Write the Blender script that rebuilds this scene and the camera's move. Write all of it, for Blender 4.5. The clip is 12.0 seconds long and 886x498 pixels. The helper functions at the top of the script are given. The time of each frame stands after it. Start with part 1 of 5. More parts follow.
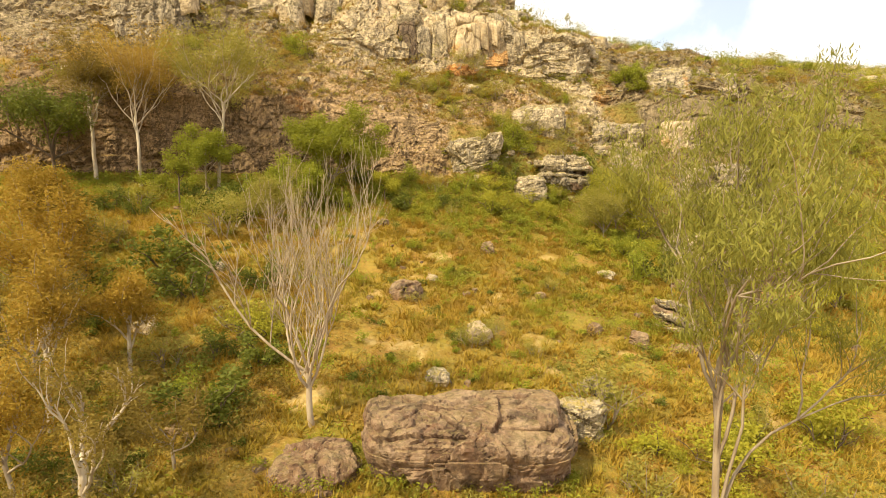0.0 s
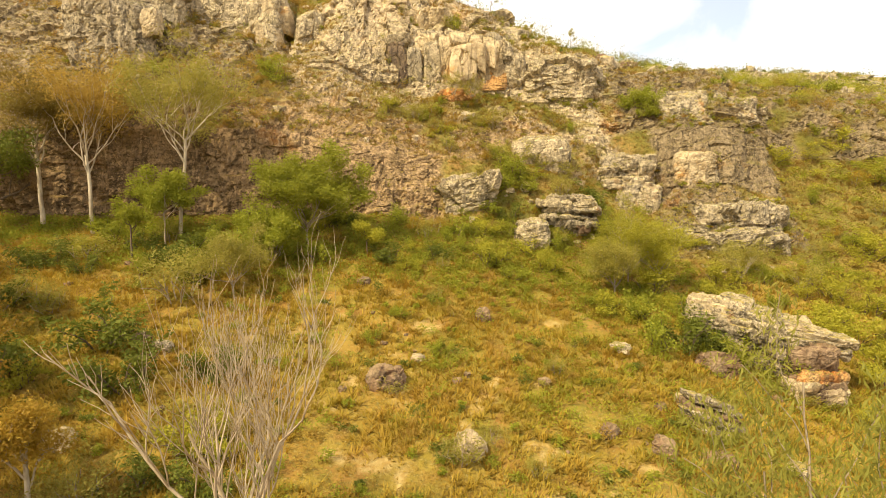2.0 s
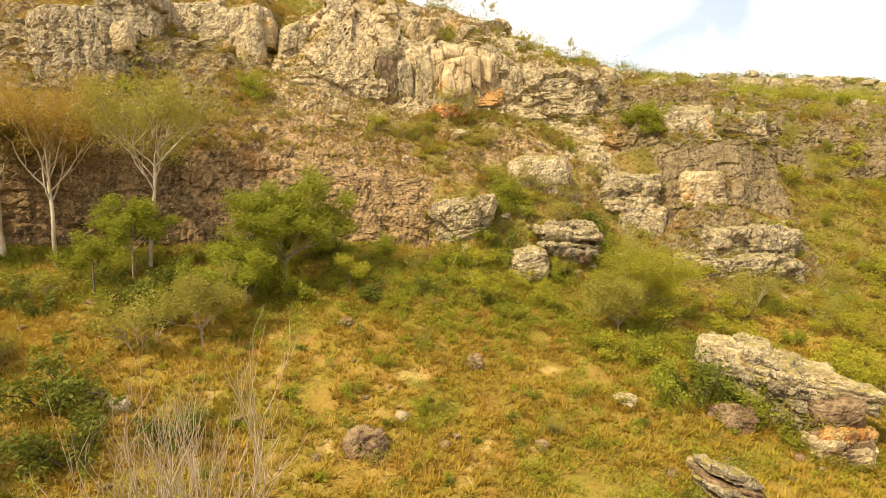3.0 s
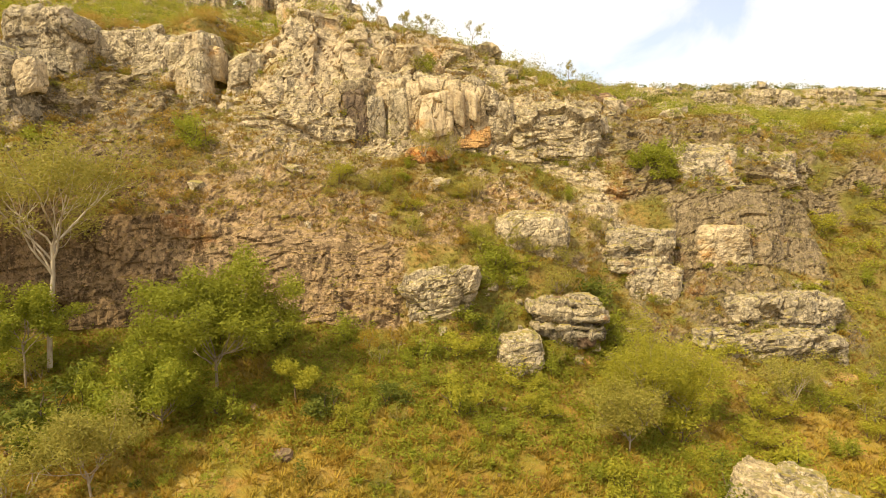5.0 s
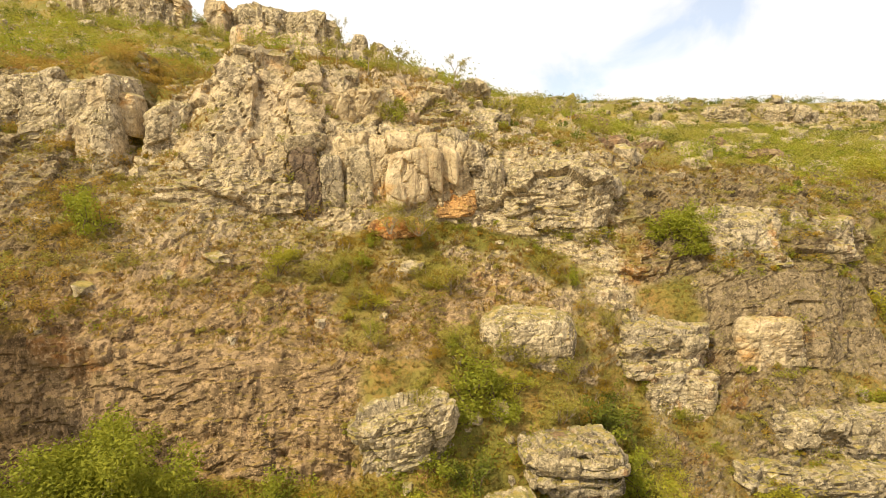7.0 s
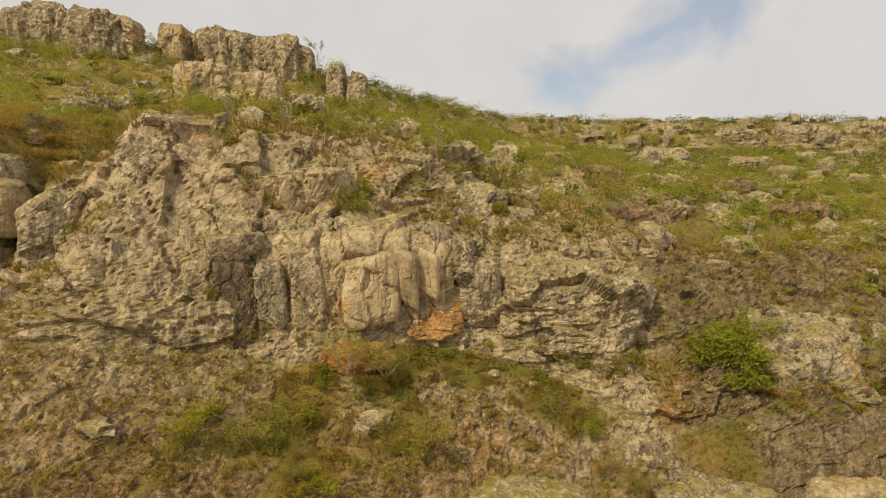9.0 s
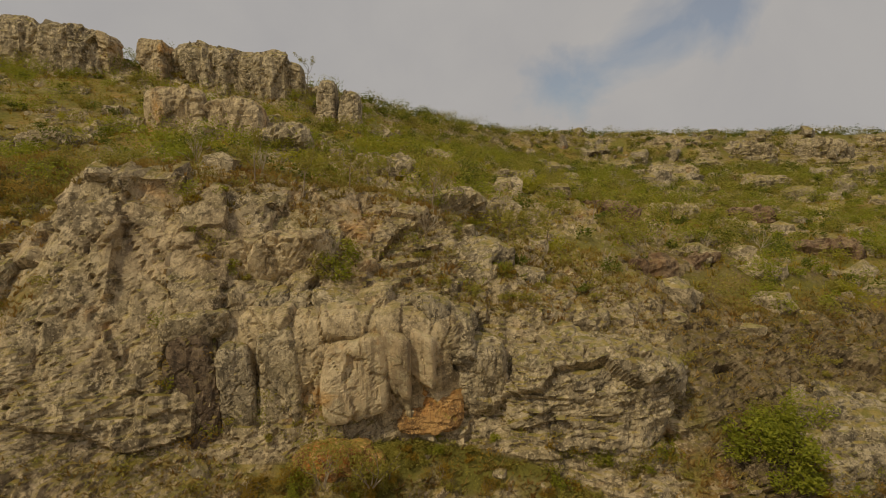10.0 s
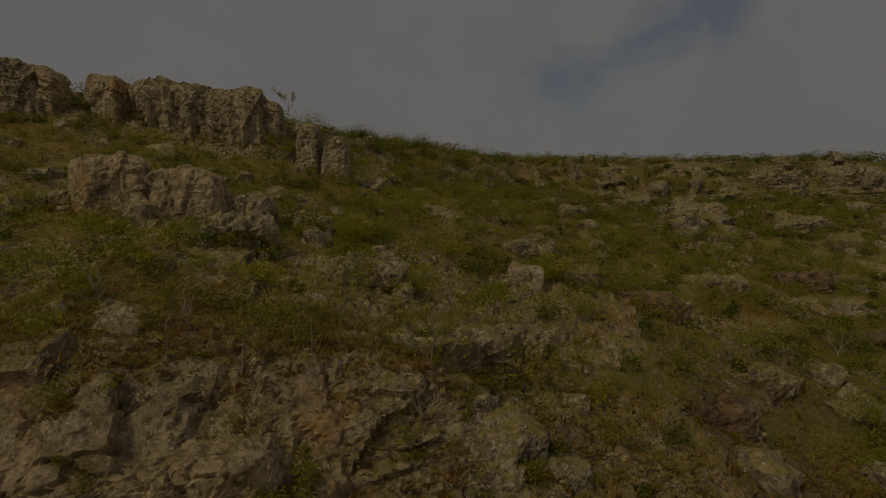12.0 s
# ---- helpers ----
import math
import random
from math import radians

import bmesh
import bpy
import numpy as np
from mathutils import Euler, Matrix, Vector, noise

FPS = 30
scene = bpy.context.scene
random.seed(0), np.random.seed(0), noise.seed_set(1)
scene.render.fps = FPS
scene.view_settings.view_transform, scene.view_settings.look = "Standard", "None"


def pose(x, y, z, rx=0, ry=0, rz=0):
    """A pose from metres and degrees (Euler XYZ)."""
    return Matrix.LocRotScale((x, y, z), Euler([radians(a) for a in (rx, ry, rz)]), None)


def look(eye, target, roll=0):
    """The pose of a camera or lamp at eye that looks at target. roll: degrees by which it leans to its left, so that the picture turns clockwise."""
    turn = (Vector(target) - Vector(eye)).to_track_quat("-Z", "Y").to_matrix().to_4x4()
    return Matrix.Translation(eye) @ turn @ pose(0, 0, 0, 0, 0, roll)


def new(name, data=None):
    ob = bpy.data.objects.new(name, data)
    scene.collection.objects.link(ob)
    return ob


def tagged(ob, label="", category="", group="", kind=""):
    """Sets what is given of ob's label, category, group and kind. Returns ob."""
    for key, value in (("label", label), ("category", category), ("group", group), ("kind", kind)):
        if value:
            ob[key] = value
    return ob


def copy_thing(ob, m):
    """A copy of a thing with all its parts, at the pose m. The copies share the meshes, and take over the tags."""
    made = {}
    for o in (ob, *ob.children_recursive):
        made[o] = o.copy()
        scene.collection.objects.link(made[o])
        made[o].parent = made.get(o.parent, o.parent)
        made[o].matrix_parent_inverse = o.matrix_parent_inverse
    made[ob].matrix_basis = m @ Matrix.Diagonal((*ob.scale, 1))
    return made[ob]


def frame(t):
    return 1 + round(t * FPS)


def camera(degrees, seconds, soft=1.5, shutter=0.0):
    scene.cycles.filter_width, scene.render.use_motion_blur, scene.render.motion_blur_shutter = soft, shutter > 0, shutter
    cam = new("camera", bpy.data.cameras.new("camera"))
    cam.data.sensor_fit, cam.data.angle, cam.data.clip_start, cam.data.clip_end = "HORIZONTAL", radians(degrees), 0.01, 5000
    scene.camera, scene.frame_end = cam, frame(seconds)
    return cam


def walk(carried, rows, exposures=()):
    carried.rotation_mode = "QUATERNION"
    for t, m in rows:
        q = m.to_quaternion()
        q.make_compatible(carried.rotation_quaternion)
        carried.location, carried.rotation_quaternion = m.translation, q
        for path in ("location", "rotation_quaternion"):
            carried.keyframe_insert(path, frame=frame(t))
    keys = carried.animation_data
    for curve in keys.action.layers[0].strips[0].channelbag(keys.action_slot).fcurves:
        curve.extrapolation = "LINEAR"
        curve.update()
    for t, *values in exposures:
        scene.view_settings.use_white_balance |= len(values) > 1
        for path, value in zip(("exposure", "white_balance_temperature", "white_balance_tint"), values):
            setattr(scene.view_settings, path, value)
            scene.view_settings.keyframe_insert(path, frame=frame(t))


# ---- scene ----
cam = camera(76.0, 12.0, soft=0.7)
# the drone climbs and flies ahead: x right, y ahead, z up along its own axes, then the tilt of its camera
METRES, EYE, TILT = 40.0, 0.0, -6.0
ROWS = [
    (0.0, 0.0000, 0.0000, 0.0000, 0.00, -0.00, -0.00),
    (0.5, 0.0023, 0.0270, 0.0222, -0.02, -0.02, -0.00),
    (1.0, 0.0054, 0.0557, 0.0435, -0.03, -0.04, -0.03),
    (1.5, 0.0094, 0.0852, 0.0656, -0.03, -0.03, -0.03),
    (2.0, 0.0144, 0.1159, 0.0889, -0.05, -0.03, -0.04),
    (2.5, 0.0206, 0.1474, 0.1135, -0.11, -0.08, -0.02),
    (3.0, 0.0281, 0.1803, 0.1396, -0.11, -0.10, 0.01),
    (5.0, 0.0638, 0.3414, 0.2533, -0.24, -0.16, 0.25),
    (5.5, 0.0732, 0.3886, 0.2855, -0.25, -0.21, 0.31),
    (6.0, 0.0829, 0.4377, 0.3181, -0.28, -0.28, 0.35),
    (6.5, 0.0921, 0.4875, 0.3514, -0.27, -0.29, 0.41),
    (7.0, 0.1015, 0.5363, 0.3854, -0.28, -0.28, 0.48),
    (9.0, 0.1270, 0.7265, 0.5234, -0.42, -0.34, 0.64),
    (9.5, 0.1297, 0.7713, 0.5573, -0.45, -0.30, 0.64),
    (10.0, 0.1309, 0.8155, 0.5918, -0.47, -0.28, 0.62),
    (10.5, 0.1308, 0.8602, 0.6268, -0.48, -0.29, 0.61),
    (11.0, 0.1306, 0.9062, 0.6611, -0.51, -0.31, 0.59),
    (11.5, 0.1303, 0.9522, 0.6961, -0.55, -0.35, 0.55),
    (12.0, 0.1306, 0.9978, 0.7300, -0.57, -0.38, 0.52),
]
FADE = [(0.0, 0.44, 6620, 10), (2.5, 0.41, 6750, 10), (4.0, 0.36, 6700, 10), (5.5, 0.29, 6620, 10), (7.6, 0.16, 6550, 10), (8.8, -0.41, 6550, 10), (9.5, -0.94, 6550, 10), (10.5, -1.68, 6550, 10), (11.5, -2.56, 6550, 10), (12.0, -3.05, 6550, 10)]
walk(cam, [(t, pose(0, 0, EYE, TILT, 0, 0) @ pose(METRES * x, METRES * y, METRES * z, 90 + pitch, roll, yaw)) for t, x, y, z, yaw, pitch, roll in ROWS], FADE)

# ---- sky and sun ----
SUN_FROM = Vector((-0.50, -0.50, 0.80)).normalized()
world = bpy.data.worlds.new("sky")
scene.world = world
world.use_nodes = True
wn, wl = world.node_tree.nodes, world.node_tree.links
wn.clear()


def wnode(kind, **values):
    n = wn.new(kind)
    for k, v in values.items():
        n.inputs[k].default_value = v
    return n


sky = wn.new("ShaderNodeTexSky")
sky.sky_type, sky.sun_disc = "NISHITA", False
sky.sun_elevation = math.asin(SUN_FROM.z)
sky.sun_rotation = math.atan2(SUN_FROM.x, SUN_FROM.y)
sky_bg = wnode("ShaderNodeBackground", Strength=0.15)
wl.new(sky.outputs[0], sky_bg.inputs[0])
coord = wn.new("ShaderNodeTexCoord")
cloud_noise = wnode("ShaderNodeTexNoise", Scale=4.5, Detail=7.0, Roughness=0.55, Distortion=0.35)
wl.new(coord.outputs["Generated"], cloud_noise.inputs["Vector"])
gap_at = wn.new("ShaderNodeVectorMath")
gap_at.operation = "SUBTRACT"
gap_at.inputs[1].default_value = (0.345, 0.905, 0.236)
wl.new(coord.outputs["Generated"], gap_at.inputs[0])
gap_turn = wn.new("ShaderNodeMapping")
gap_turn.vector_type = "TEXTURE"
gap_turn.inputs["Rotation"].default_value = (0, radians(-28), 0)
gap_turn.inputs["Scale"].default_value = (0.18, 0.4, 0.062)
wl.new(gap_at.outputs[0], gap_turn.inputs[0])
gap_len = wn.new("ShaderNodeVectorMath")
gap_len.operation = "LENGTH"
wl.new(gap_turn.outputs[0], gap_len.inputs[0])
wobble = wn.new("ShaderNodeMath")
wobble.operation = "MULTIPLY_ADD"
wobble.inputs[1].default_value, wobble.inputs[2].default_value = 3.6, -2.25
wl.new(cloud_noise.outputs["Fac"], wobble.inputs[0])
gap_sum = wn.new("ShaderNodeMath")
wl.new(gap_len.outputs["Value"], gap_sum.inputs[0])
wl.new(wobble.outputs[0], gap_sum.inputs[1])
cover = wn.new("ShaderNodeMapRange")
cover.inputs["From Min"].default_value, cover.inputs["From Max"].default_value = 0.25, 0.9
cover.inputs["To Min"].default_value, cover.inputs["To Max"].default_value = 0.42, 1.0
wl.new(gap_sum.outputs[0], cover.inputs["Value"])
cloud_tone = wn.new("ShaderNodeValToRGB")
cloud_tone.color_ramp.elements[0].position, cloud_tone.color_ramp.elements[1].position = 0.3, 0.7
cloud_tone.color_ramp.elements[0].color = (0.93, 0.90, 0.89, 1)
cloud_tone.color_ramp.elements[1].color = (1.04, 1.0, 0.96, 1)
wl.new(cloud_noise.outputs["Fac"], cloud_tone.inputs[0])
cloud_bg = wnode("ShaderNodeBackground", Strength=1.0)
wl.new(cloud_tone.outputs[0], cloud_bg.inputs[0])
mix_sky = wn.new("ShaderNodeMixShader")
wl.new(cover.outputs[0], mix_sky.inputs[0])
wl.new(sky_bg.outputs[0], mix_sky.inputs[1])
wl.new(cloud_bg.outputs[0], mix_sky.inputs[2])
world_out = wn.new("ShaderNodeOutputWorld")
wl.new(mix_sky.outputs[0], world_out.inputs[0])

sun = new("sun", bpy.data.lights.new("sun", "SUN"))
sun.data.energy, sun.data.angle, sun.data.color = 5.0, radians(3.0), (1.0, 0.86, 0.56)
sun.matrix_world = look(SUN_FROM * 200, (0, 0, 0))


# ---- noise on arrays ----
def hashed(i, j, k, seed):
    h = (i * 374761393 + j * 668265263 + k * 2147483647 + seed * 1274126177) & 0xFFFFFFFF
    h = ((h ^ (h >> 13)) * 1274126177) & 0xFFFFFFFF
    h = ((h ^ (h >> 16)) * 2246822519) & 0xFFFFFFFF
    return ((h ^ (h >> 15)) & 0xFFFFFF) / float(0xFFFFFF)


def value_noise(p, seed):
    c = np.floor(p).astype(np.int64)
    f = p - c
    f = f * f * (3 - 2 * f)
    total = 0
    for dx in (0, 1):
        for dy in (0, 1):
            for dz in (0, 1):
                w = (f[:, 0] if dx else 1 - f[:, 0]) * (f[:, 1] if dy else 1 - f[:, 1]) * (f[:, 2] if dz else 1 - f[:, 2])
                total = total + w * hashed(c[:, 0] + dx, c[:, 1] + dy, c[:, 2] + dz, seed)
    return total


def fbm(p, scale, octaves, seed):
    """Layered noise in -1..1; scale is the size of the largest lumps in metres."""
    q, amp, total, norm = p / np.array(scale, float), 1.0, 0.0, 0.0
    for o in range(octaves):
        total = total + amp * (2 * value_noise(q, seed + o) - 1)
        norm += amp
        q, amp = q * 2.03 + 17.1, amp * 0.5
    return total / norm


def cells(p, size, seed, tilt=0.9):
    """Irregular blocks: distance to the joint, and each block's own height and slope, in about -0.5..0.5."""
    q = p / np.array(size, float)
    c = np.floor(q).astype(np.int64)
    best = np.full(len(p), 9.0)
    second = np.full(len(p), 9.0)
    level = np.zeros(len(p))
    for dx in (-1, 0, 1):
        for dy in (-1, 0, 1):
            for dz in (-1, 0, 1):
                i, j, k = c[:, 0] + dx, c[:, 1] + dy, c[:, 2] + dz
                ex, ey, ez = (i + hashed(i, j, k, seed) - q[:, 0], j + hashed(i, j, k, seed + 7) - q[:, 1], k + hashed(i, j, k, seed + 13) - q[:, 2])
                d = np.abs(ex) ** 2.6 + np.abs(ey) ** 2.6 + np.abs(ez) ** 2.6
                d = d ** (1 / 2.6)
                near = d < best
                second = np.where(near, best, np.minimum(second, d))
                own = hashed(i, j, k, seed + 29) - 0.5 + tilt * (ex * (hashed(i, j, k, seed + 31) - 0.5) + ez * (hashed(i, j, k, seed + 37) - 0.3) + ey * (hashed(i, j, k, seed + 41) - 0.5))
                level = np.where(near, own, level)
                best = np.where(near, d, best)
    return second - best, level


def ease(a, b, v):
    u = np.clip((v - a) / (b - a), 0, 1)
    return u * u * (3 - 2 * u)


def relief(p, seed, fine=True, bedding=1.0):
    """How far weathered, jointed and bedded rock stands out, in metres."""
    w = p + 0.26 * np.stack([fbm(p, 2.2, 3, seed + 40), fbm(p, 2.2, 3, seed + 50), fbm(p, 2.2, 3, seed + 60)], 1)
    gap, level = cells(w, (2.4, 2.6, 2.3), seed)
    out = 0.66 * level - 0.14 * (1 - ease(0.0, 0.04, gap))
    upright = ease(-0.30, 0.14, fbm(p, 4.5, 2, seed + 70))
    gap, level = cells(w + 3.3, (0.52, 0.8, 1.7), seed + 3)
    tall = 0.36 * level - 0.08 * (1 - ease(0.0, 0.07, gap))
    gap, level = cells(w + 5.1, (1.5, 1.2, 0.42), seed + 4)
    flat = 0.36 * level - 0.09 * (1 - ease(0.0, 0.08, gap))
    out = out + upright * tall + (1 - upright) * flat
    v = p[:, 2] * 1.6 + 0.06 * p[:, 0] + 0.28 * fbm(p, (3.0, 3.0, 1.2), 3, seed + 5)
    bed, course = v % 1.0, np.floor(v).astype(np.int64)
    deep = hashed(course, course * 0 + 3, course * 0, seed + 6)
    out = out + bedding * (0.26 * (deep - 0.5) * ease(-0.3, 0.3, fbm(p, 2.6, 2, seed + 15)) + 0.08 * (bed - 0.5) - 0.13 * (1 - ease(0.0, 0.12, bed)))
    if fine:
        gap, level = cells(w, (0.34, 0.36, 0.26), seed + 9)
        out = out + 0.15 * level
    return 0.8 * (out + 0.12 * fbm(p, (0.55, 0.55, 1.0), 3, seed + 11))


def wall_relief(p, seed):
    """Low weathered walls: close upright joints, thin beds that step out, small broken blocks."""
    w = p + 0.2 * np.stack([fbm(p, 1.6, 3, seed + 40), fbm(p, 1.6, 3, seed + 50), fbm(p, 1.6, 3, seed + 60)], 1)
    gap, level = cells(w, (1.7, 1.6, 0.85), seed)
    out = 0.24 * level - 0.05 * (1 - ease(0.0, 0.05, gap))
    upright = ease(-0.35, -0.05, fbm(p, (3.5, 3.5, 2.0), 2, seed + 70))
    gap, level = cells(w + 3.3, (0.30, 0.6, 1.3), seed + 3)
    tall = 0.22 * level - 0.08 * (1 - ease(0.0, 0.09, gap))
    gap, level = cells(w + 5.1, (0.75, 0.8, 0.26), seed + 4)
    out = out + upright * tall + (1 - upright) * (0.15 * level - 0.04 * (1 - ease(0.0, 0.10, gap)))
    gap, level = cells(w + 7.7, (0.24, 0.7, 2.4), seed + 6)
    out = out + ease(5.0, 3.0, p[:, 2]) * (0.18 * level - 0.10 * (1 - ease(0.0, 0.12, gap)))
    v = p[:, 2] * 0.62 + 0.03 * p[:, 0] + 0.35 * fbm(p, (4.0, 4.0, 1.4), 3, seed + 5)
    bed = v % 1.0
    out = out + (0.16 * bed - 0.08) * ease(-0.25, 0.25, fbm(p, (4.0, 4.0, 2.0), 2, seed + 15))
    return out + 0.07 * fbm(p, 0.45, 3, seed + 11)


def faces_relief(p, seed):
    """Sheer cliff faces: tilted plates between sharp joints, hollows and shallow vertical flutes."""
    w = p + 0.55 * np.stack([fbm(p, 2.4, 3, seed + 40), fbm(p, 2.4, 3, seed + 50), fbm(p, 2.4, 3, seed + 60)], 1)
    w[:, 2] += 0.45 * p[:, 0]
    gap, level = cells(w, (1.4, 2.6, 3.4), seed, 1.2)
    out = 0.50 * level - 0.18 * (1 - ease(0.0, 0.045, gap))
    gap, level = cells(w + 1.7, (0.75, 1.2, 1.5), seed + 3, 1.2)
    out = out + 0.18 * level - 0.09 * (1 - ease(0.0, 0.05, gap))
    gap, level = cells(w + 4.2, (0.34, 0.5, 0.5), seed + 5, 1.0)
    return out + 0.06 * level * ease(-0.1, 0.3, fbm(p, 1.8, 2, seed + 8)) + 0.07 * fbm(p, (0.5, 0.5, 1.6), 3, seed + 11)


# ---- mesh helpers ----
def mesh_of(name, verts, faces, material, smooth=False, values=None):
    """A mesh from arrays; all faces have the same number of corners."""
    verts, faces = np.asarray(verts, np.float32), np.asarray(faces, np.int32)
    me = bpy.data.meshes.new(name)
    n, k = faces.shape
    me.vertices.add(len(verts))
    me.vertices.foreach_set("co", verts.ravel())
    me.loops.add(n * k)
    me.loops.foreach_set("vertex_index", faces.ravel())
    me.polygons.add(n)
    me.polygons.foreach_set("loop_start", np.arange(0, n * k, k, dtype=np.int32))
    me.polygons.foreach_set("loop_total", np.full(n, k, np.int32))
    me.polygons.foreach_set("use_smooth", np.full(n, smooth, bool))
    me.update(calc_edges=True)
    for key, v in (values or {}).items():
        me.attributes.new(key, "FLOAT", "POINT").data.foreach_set("value", np.asarray(v, np.float32))
    me.materials.append(material)
    return me


def part(name, me, parent, label=""):
    ob = new(name, me)
    ob.parent = parent
    return tagged(ob, label) if label else ob


def grid_faces(rows, cols, closed=False):
    r, c = np.meshgrid(np.arange(rows - 1), np.arange(cols if closed else cols - 1), indexing="ij")
    a = (r * cols + c).ravel()
    b = (r * cols + (c + 1) % cols).ravel()
    return np.stack([a, b, b + cols, a + cols], 1)


# ---- materials ----
def material(name, rough=0.9):
    m = bpy.data.materials.new(name)
    m.use_nodes = True
    t = m.node_tree
    b = t.nodes["Principled BSDF"]
    b.inputs["Roughness"].default_value = rough
    b.inputs["Specular IOR Level"].default_value = 0.25
    return m, t, b


def noise_fac(t, scale, detail, low, high, stretch=(1, 1, 1), rough=0.6, distort=0.0):
    """A noise in world metres, spread between low and high."""
    geo = t.nodes.new("ShaderNodeNewGeometry")
    mp = t.nodes.new("ShaderNodeMapping")
    mp.inputs["Scale"].default_value = stretch
    n = t.nodes.new("ShaderNodeTexNoise")
    n.inputs["Scale"].default_value, n.inputs["Detail"].default_value = scale, detail
    n.inputs["Roughness"].default_value, n.inputs["Distortion"].default_value = rough, distort
    r = t.nodes.new("ShaderNodeMapRange")
    r.inputs["From Min"].default_value, r.inputs["From Max"].default_value = low, high
    t.links.new(geo.outputs["Position"], mp.inputs[0])
    t.links.new(mp.outputs[0], n.inputs["Vector"])
    t.links.new(n.outputs["Fac"], r.inputs["Value"])
    return r.outputs[0]


def blend(t, fac, a, b, how="MIX"):
    n = t.nodes.new("ShaderNodeMix")
    n.data_type, n.blend_type = "RGBA", how
    for sock, v in ((n.inputs["Factor"], fac), (n.inputs["A"], a), (n.inputs["B"], b)):
        if isinstance(v, (int, float)):
            sock.default_value = v
        elif isinstance(v, tuple):
            sock.default_value = (*v, 1)
        else:
            t.links.new(v, sock)
    return n.outputs["Result"]


def maths(t, op, a, b):
    n = t.nodes.new("ShaderNodeMath")
    n.operation = op
    n.use_clamp = True
    for sock, v in ((n.inputs[0], a), (n.inputs[1], b)):
        if isinstance(v, (int, float)):
            sock.default_value = v
        else:
            t.links.new(v, sock)
    return n.outputs[0]


def attribute(t, name):
    n = t.nodes.new("ShaderNodeAttribute")
    n.attribute_name = name
    return n.outputs["Fac"]


def bump(t, b, height, strength, distance):
    n = t.nodes.new("ShaderNodeBump")
    n.inputs["Strength"].default_value, n.inputs["Distance"].default_value = strength, distance
    t.links.new(height, n.inputs["Height"])
    t.links.new(n.outputs[0], b.inputs["Normal"])


def joints(t, scale, width, stretch):
    """Fine fractures: 1 in the joint, 0 on the stone."""
    geo = t.nodes.new("ShaderNodeNewGeometry")
    wob = t.nodes.new("ShaderNodeTexNoise")
    wob.inputs["Scale"].default_value, wob.inputs["Detail"].default_value = 2.0, 4.0
    t.links.new(geo.outputs["Position"], wob.inputs["Vector"])
    add = t.nodes.new("ShaderNodeVectorMath")
    add.operation = "MULTIPLY_ADD"
    add.inputs[1].default_value = (0.5, 0.5, 0.5)
    t.links.new(wob.outputs["Color"], add.inputs[0])
    t.links.new(geo.outputs["Position"], add.inputs[2])
    mp = t.nodes.new("ShaderNodeMapping")
    mp.inputs["Scale"].default_value = stretch
    t.links.new(add.outputs[0], mp.inputs[0])
    v = t.nodes.new("ShaderNodeTexVoronoi")
    v.feature = "DISTANCE_TO_EDGE"
    v.inputs["Scale"].default_value = scale
    t.links.new(mp.outputs[0], v.inputs["Vector"])
    r = t.nodes.new("ShaderNodeMapRange")
    r.inputs["From Min"].default_value, r.inputs["From Max"].default_value = 0.0, width
    r.inputs["To Min"].default_value, r.inputs["To Max"].default_value = 1.0, 0.0
    t.links.new(v.outputs["Distance"], r.inputs["Value"])
    return r.outputs[0]


def flat_top(t, low, high):
    """1 on level rock, where soil and dry grass gather."""
    geo = t.nodes.new("ShaderNodeNewGeometry")
    sep = t.nodes.new("ShaderNodeSeparateXYZ")
    t.links.new(geo.outputs["Normal"], sep.inputs[0])
    r = t.nodes.new("ShaderNodeMapRange")
    r.inputs["From Min"].default_value, r.inputs["From Max"].default_value = low, high
    t.links.new(sep.outputs["Z"], r.inputs["Value"])
    return r.outputs[0]


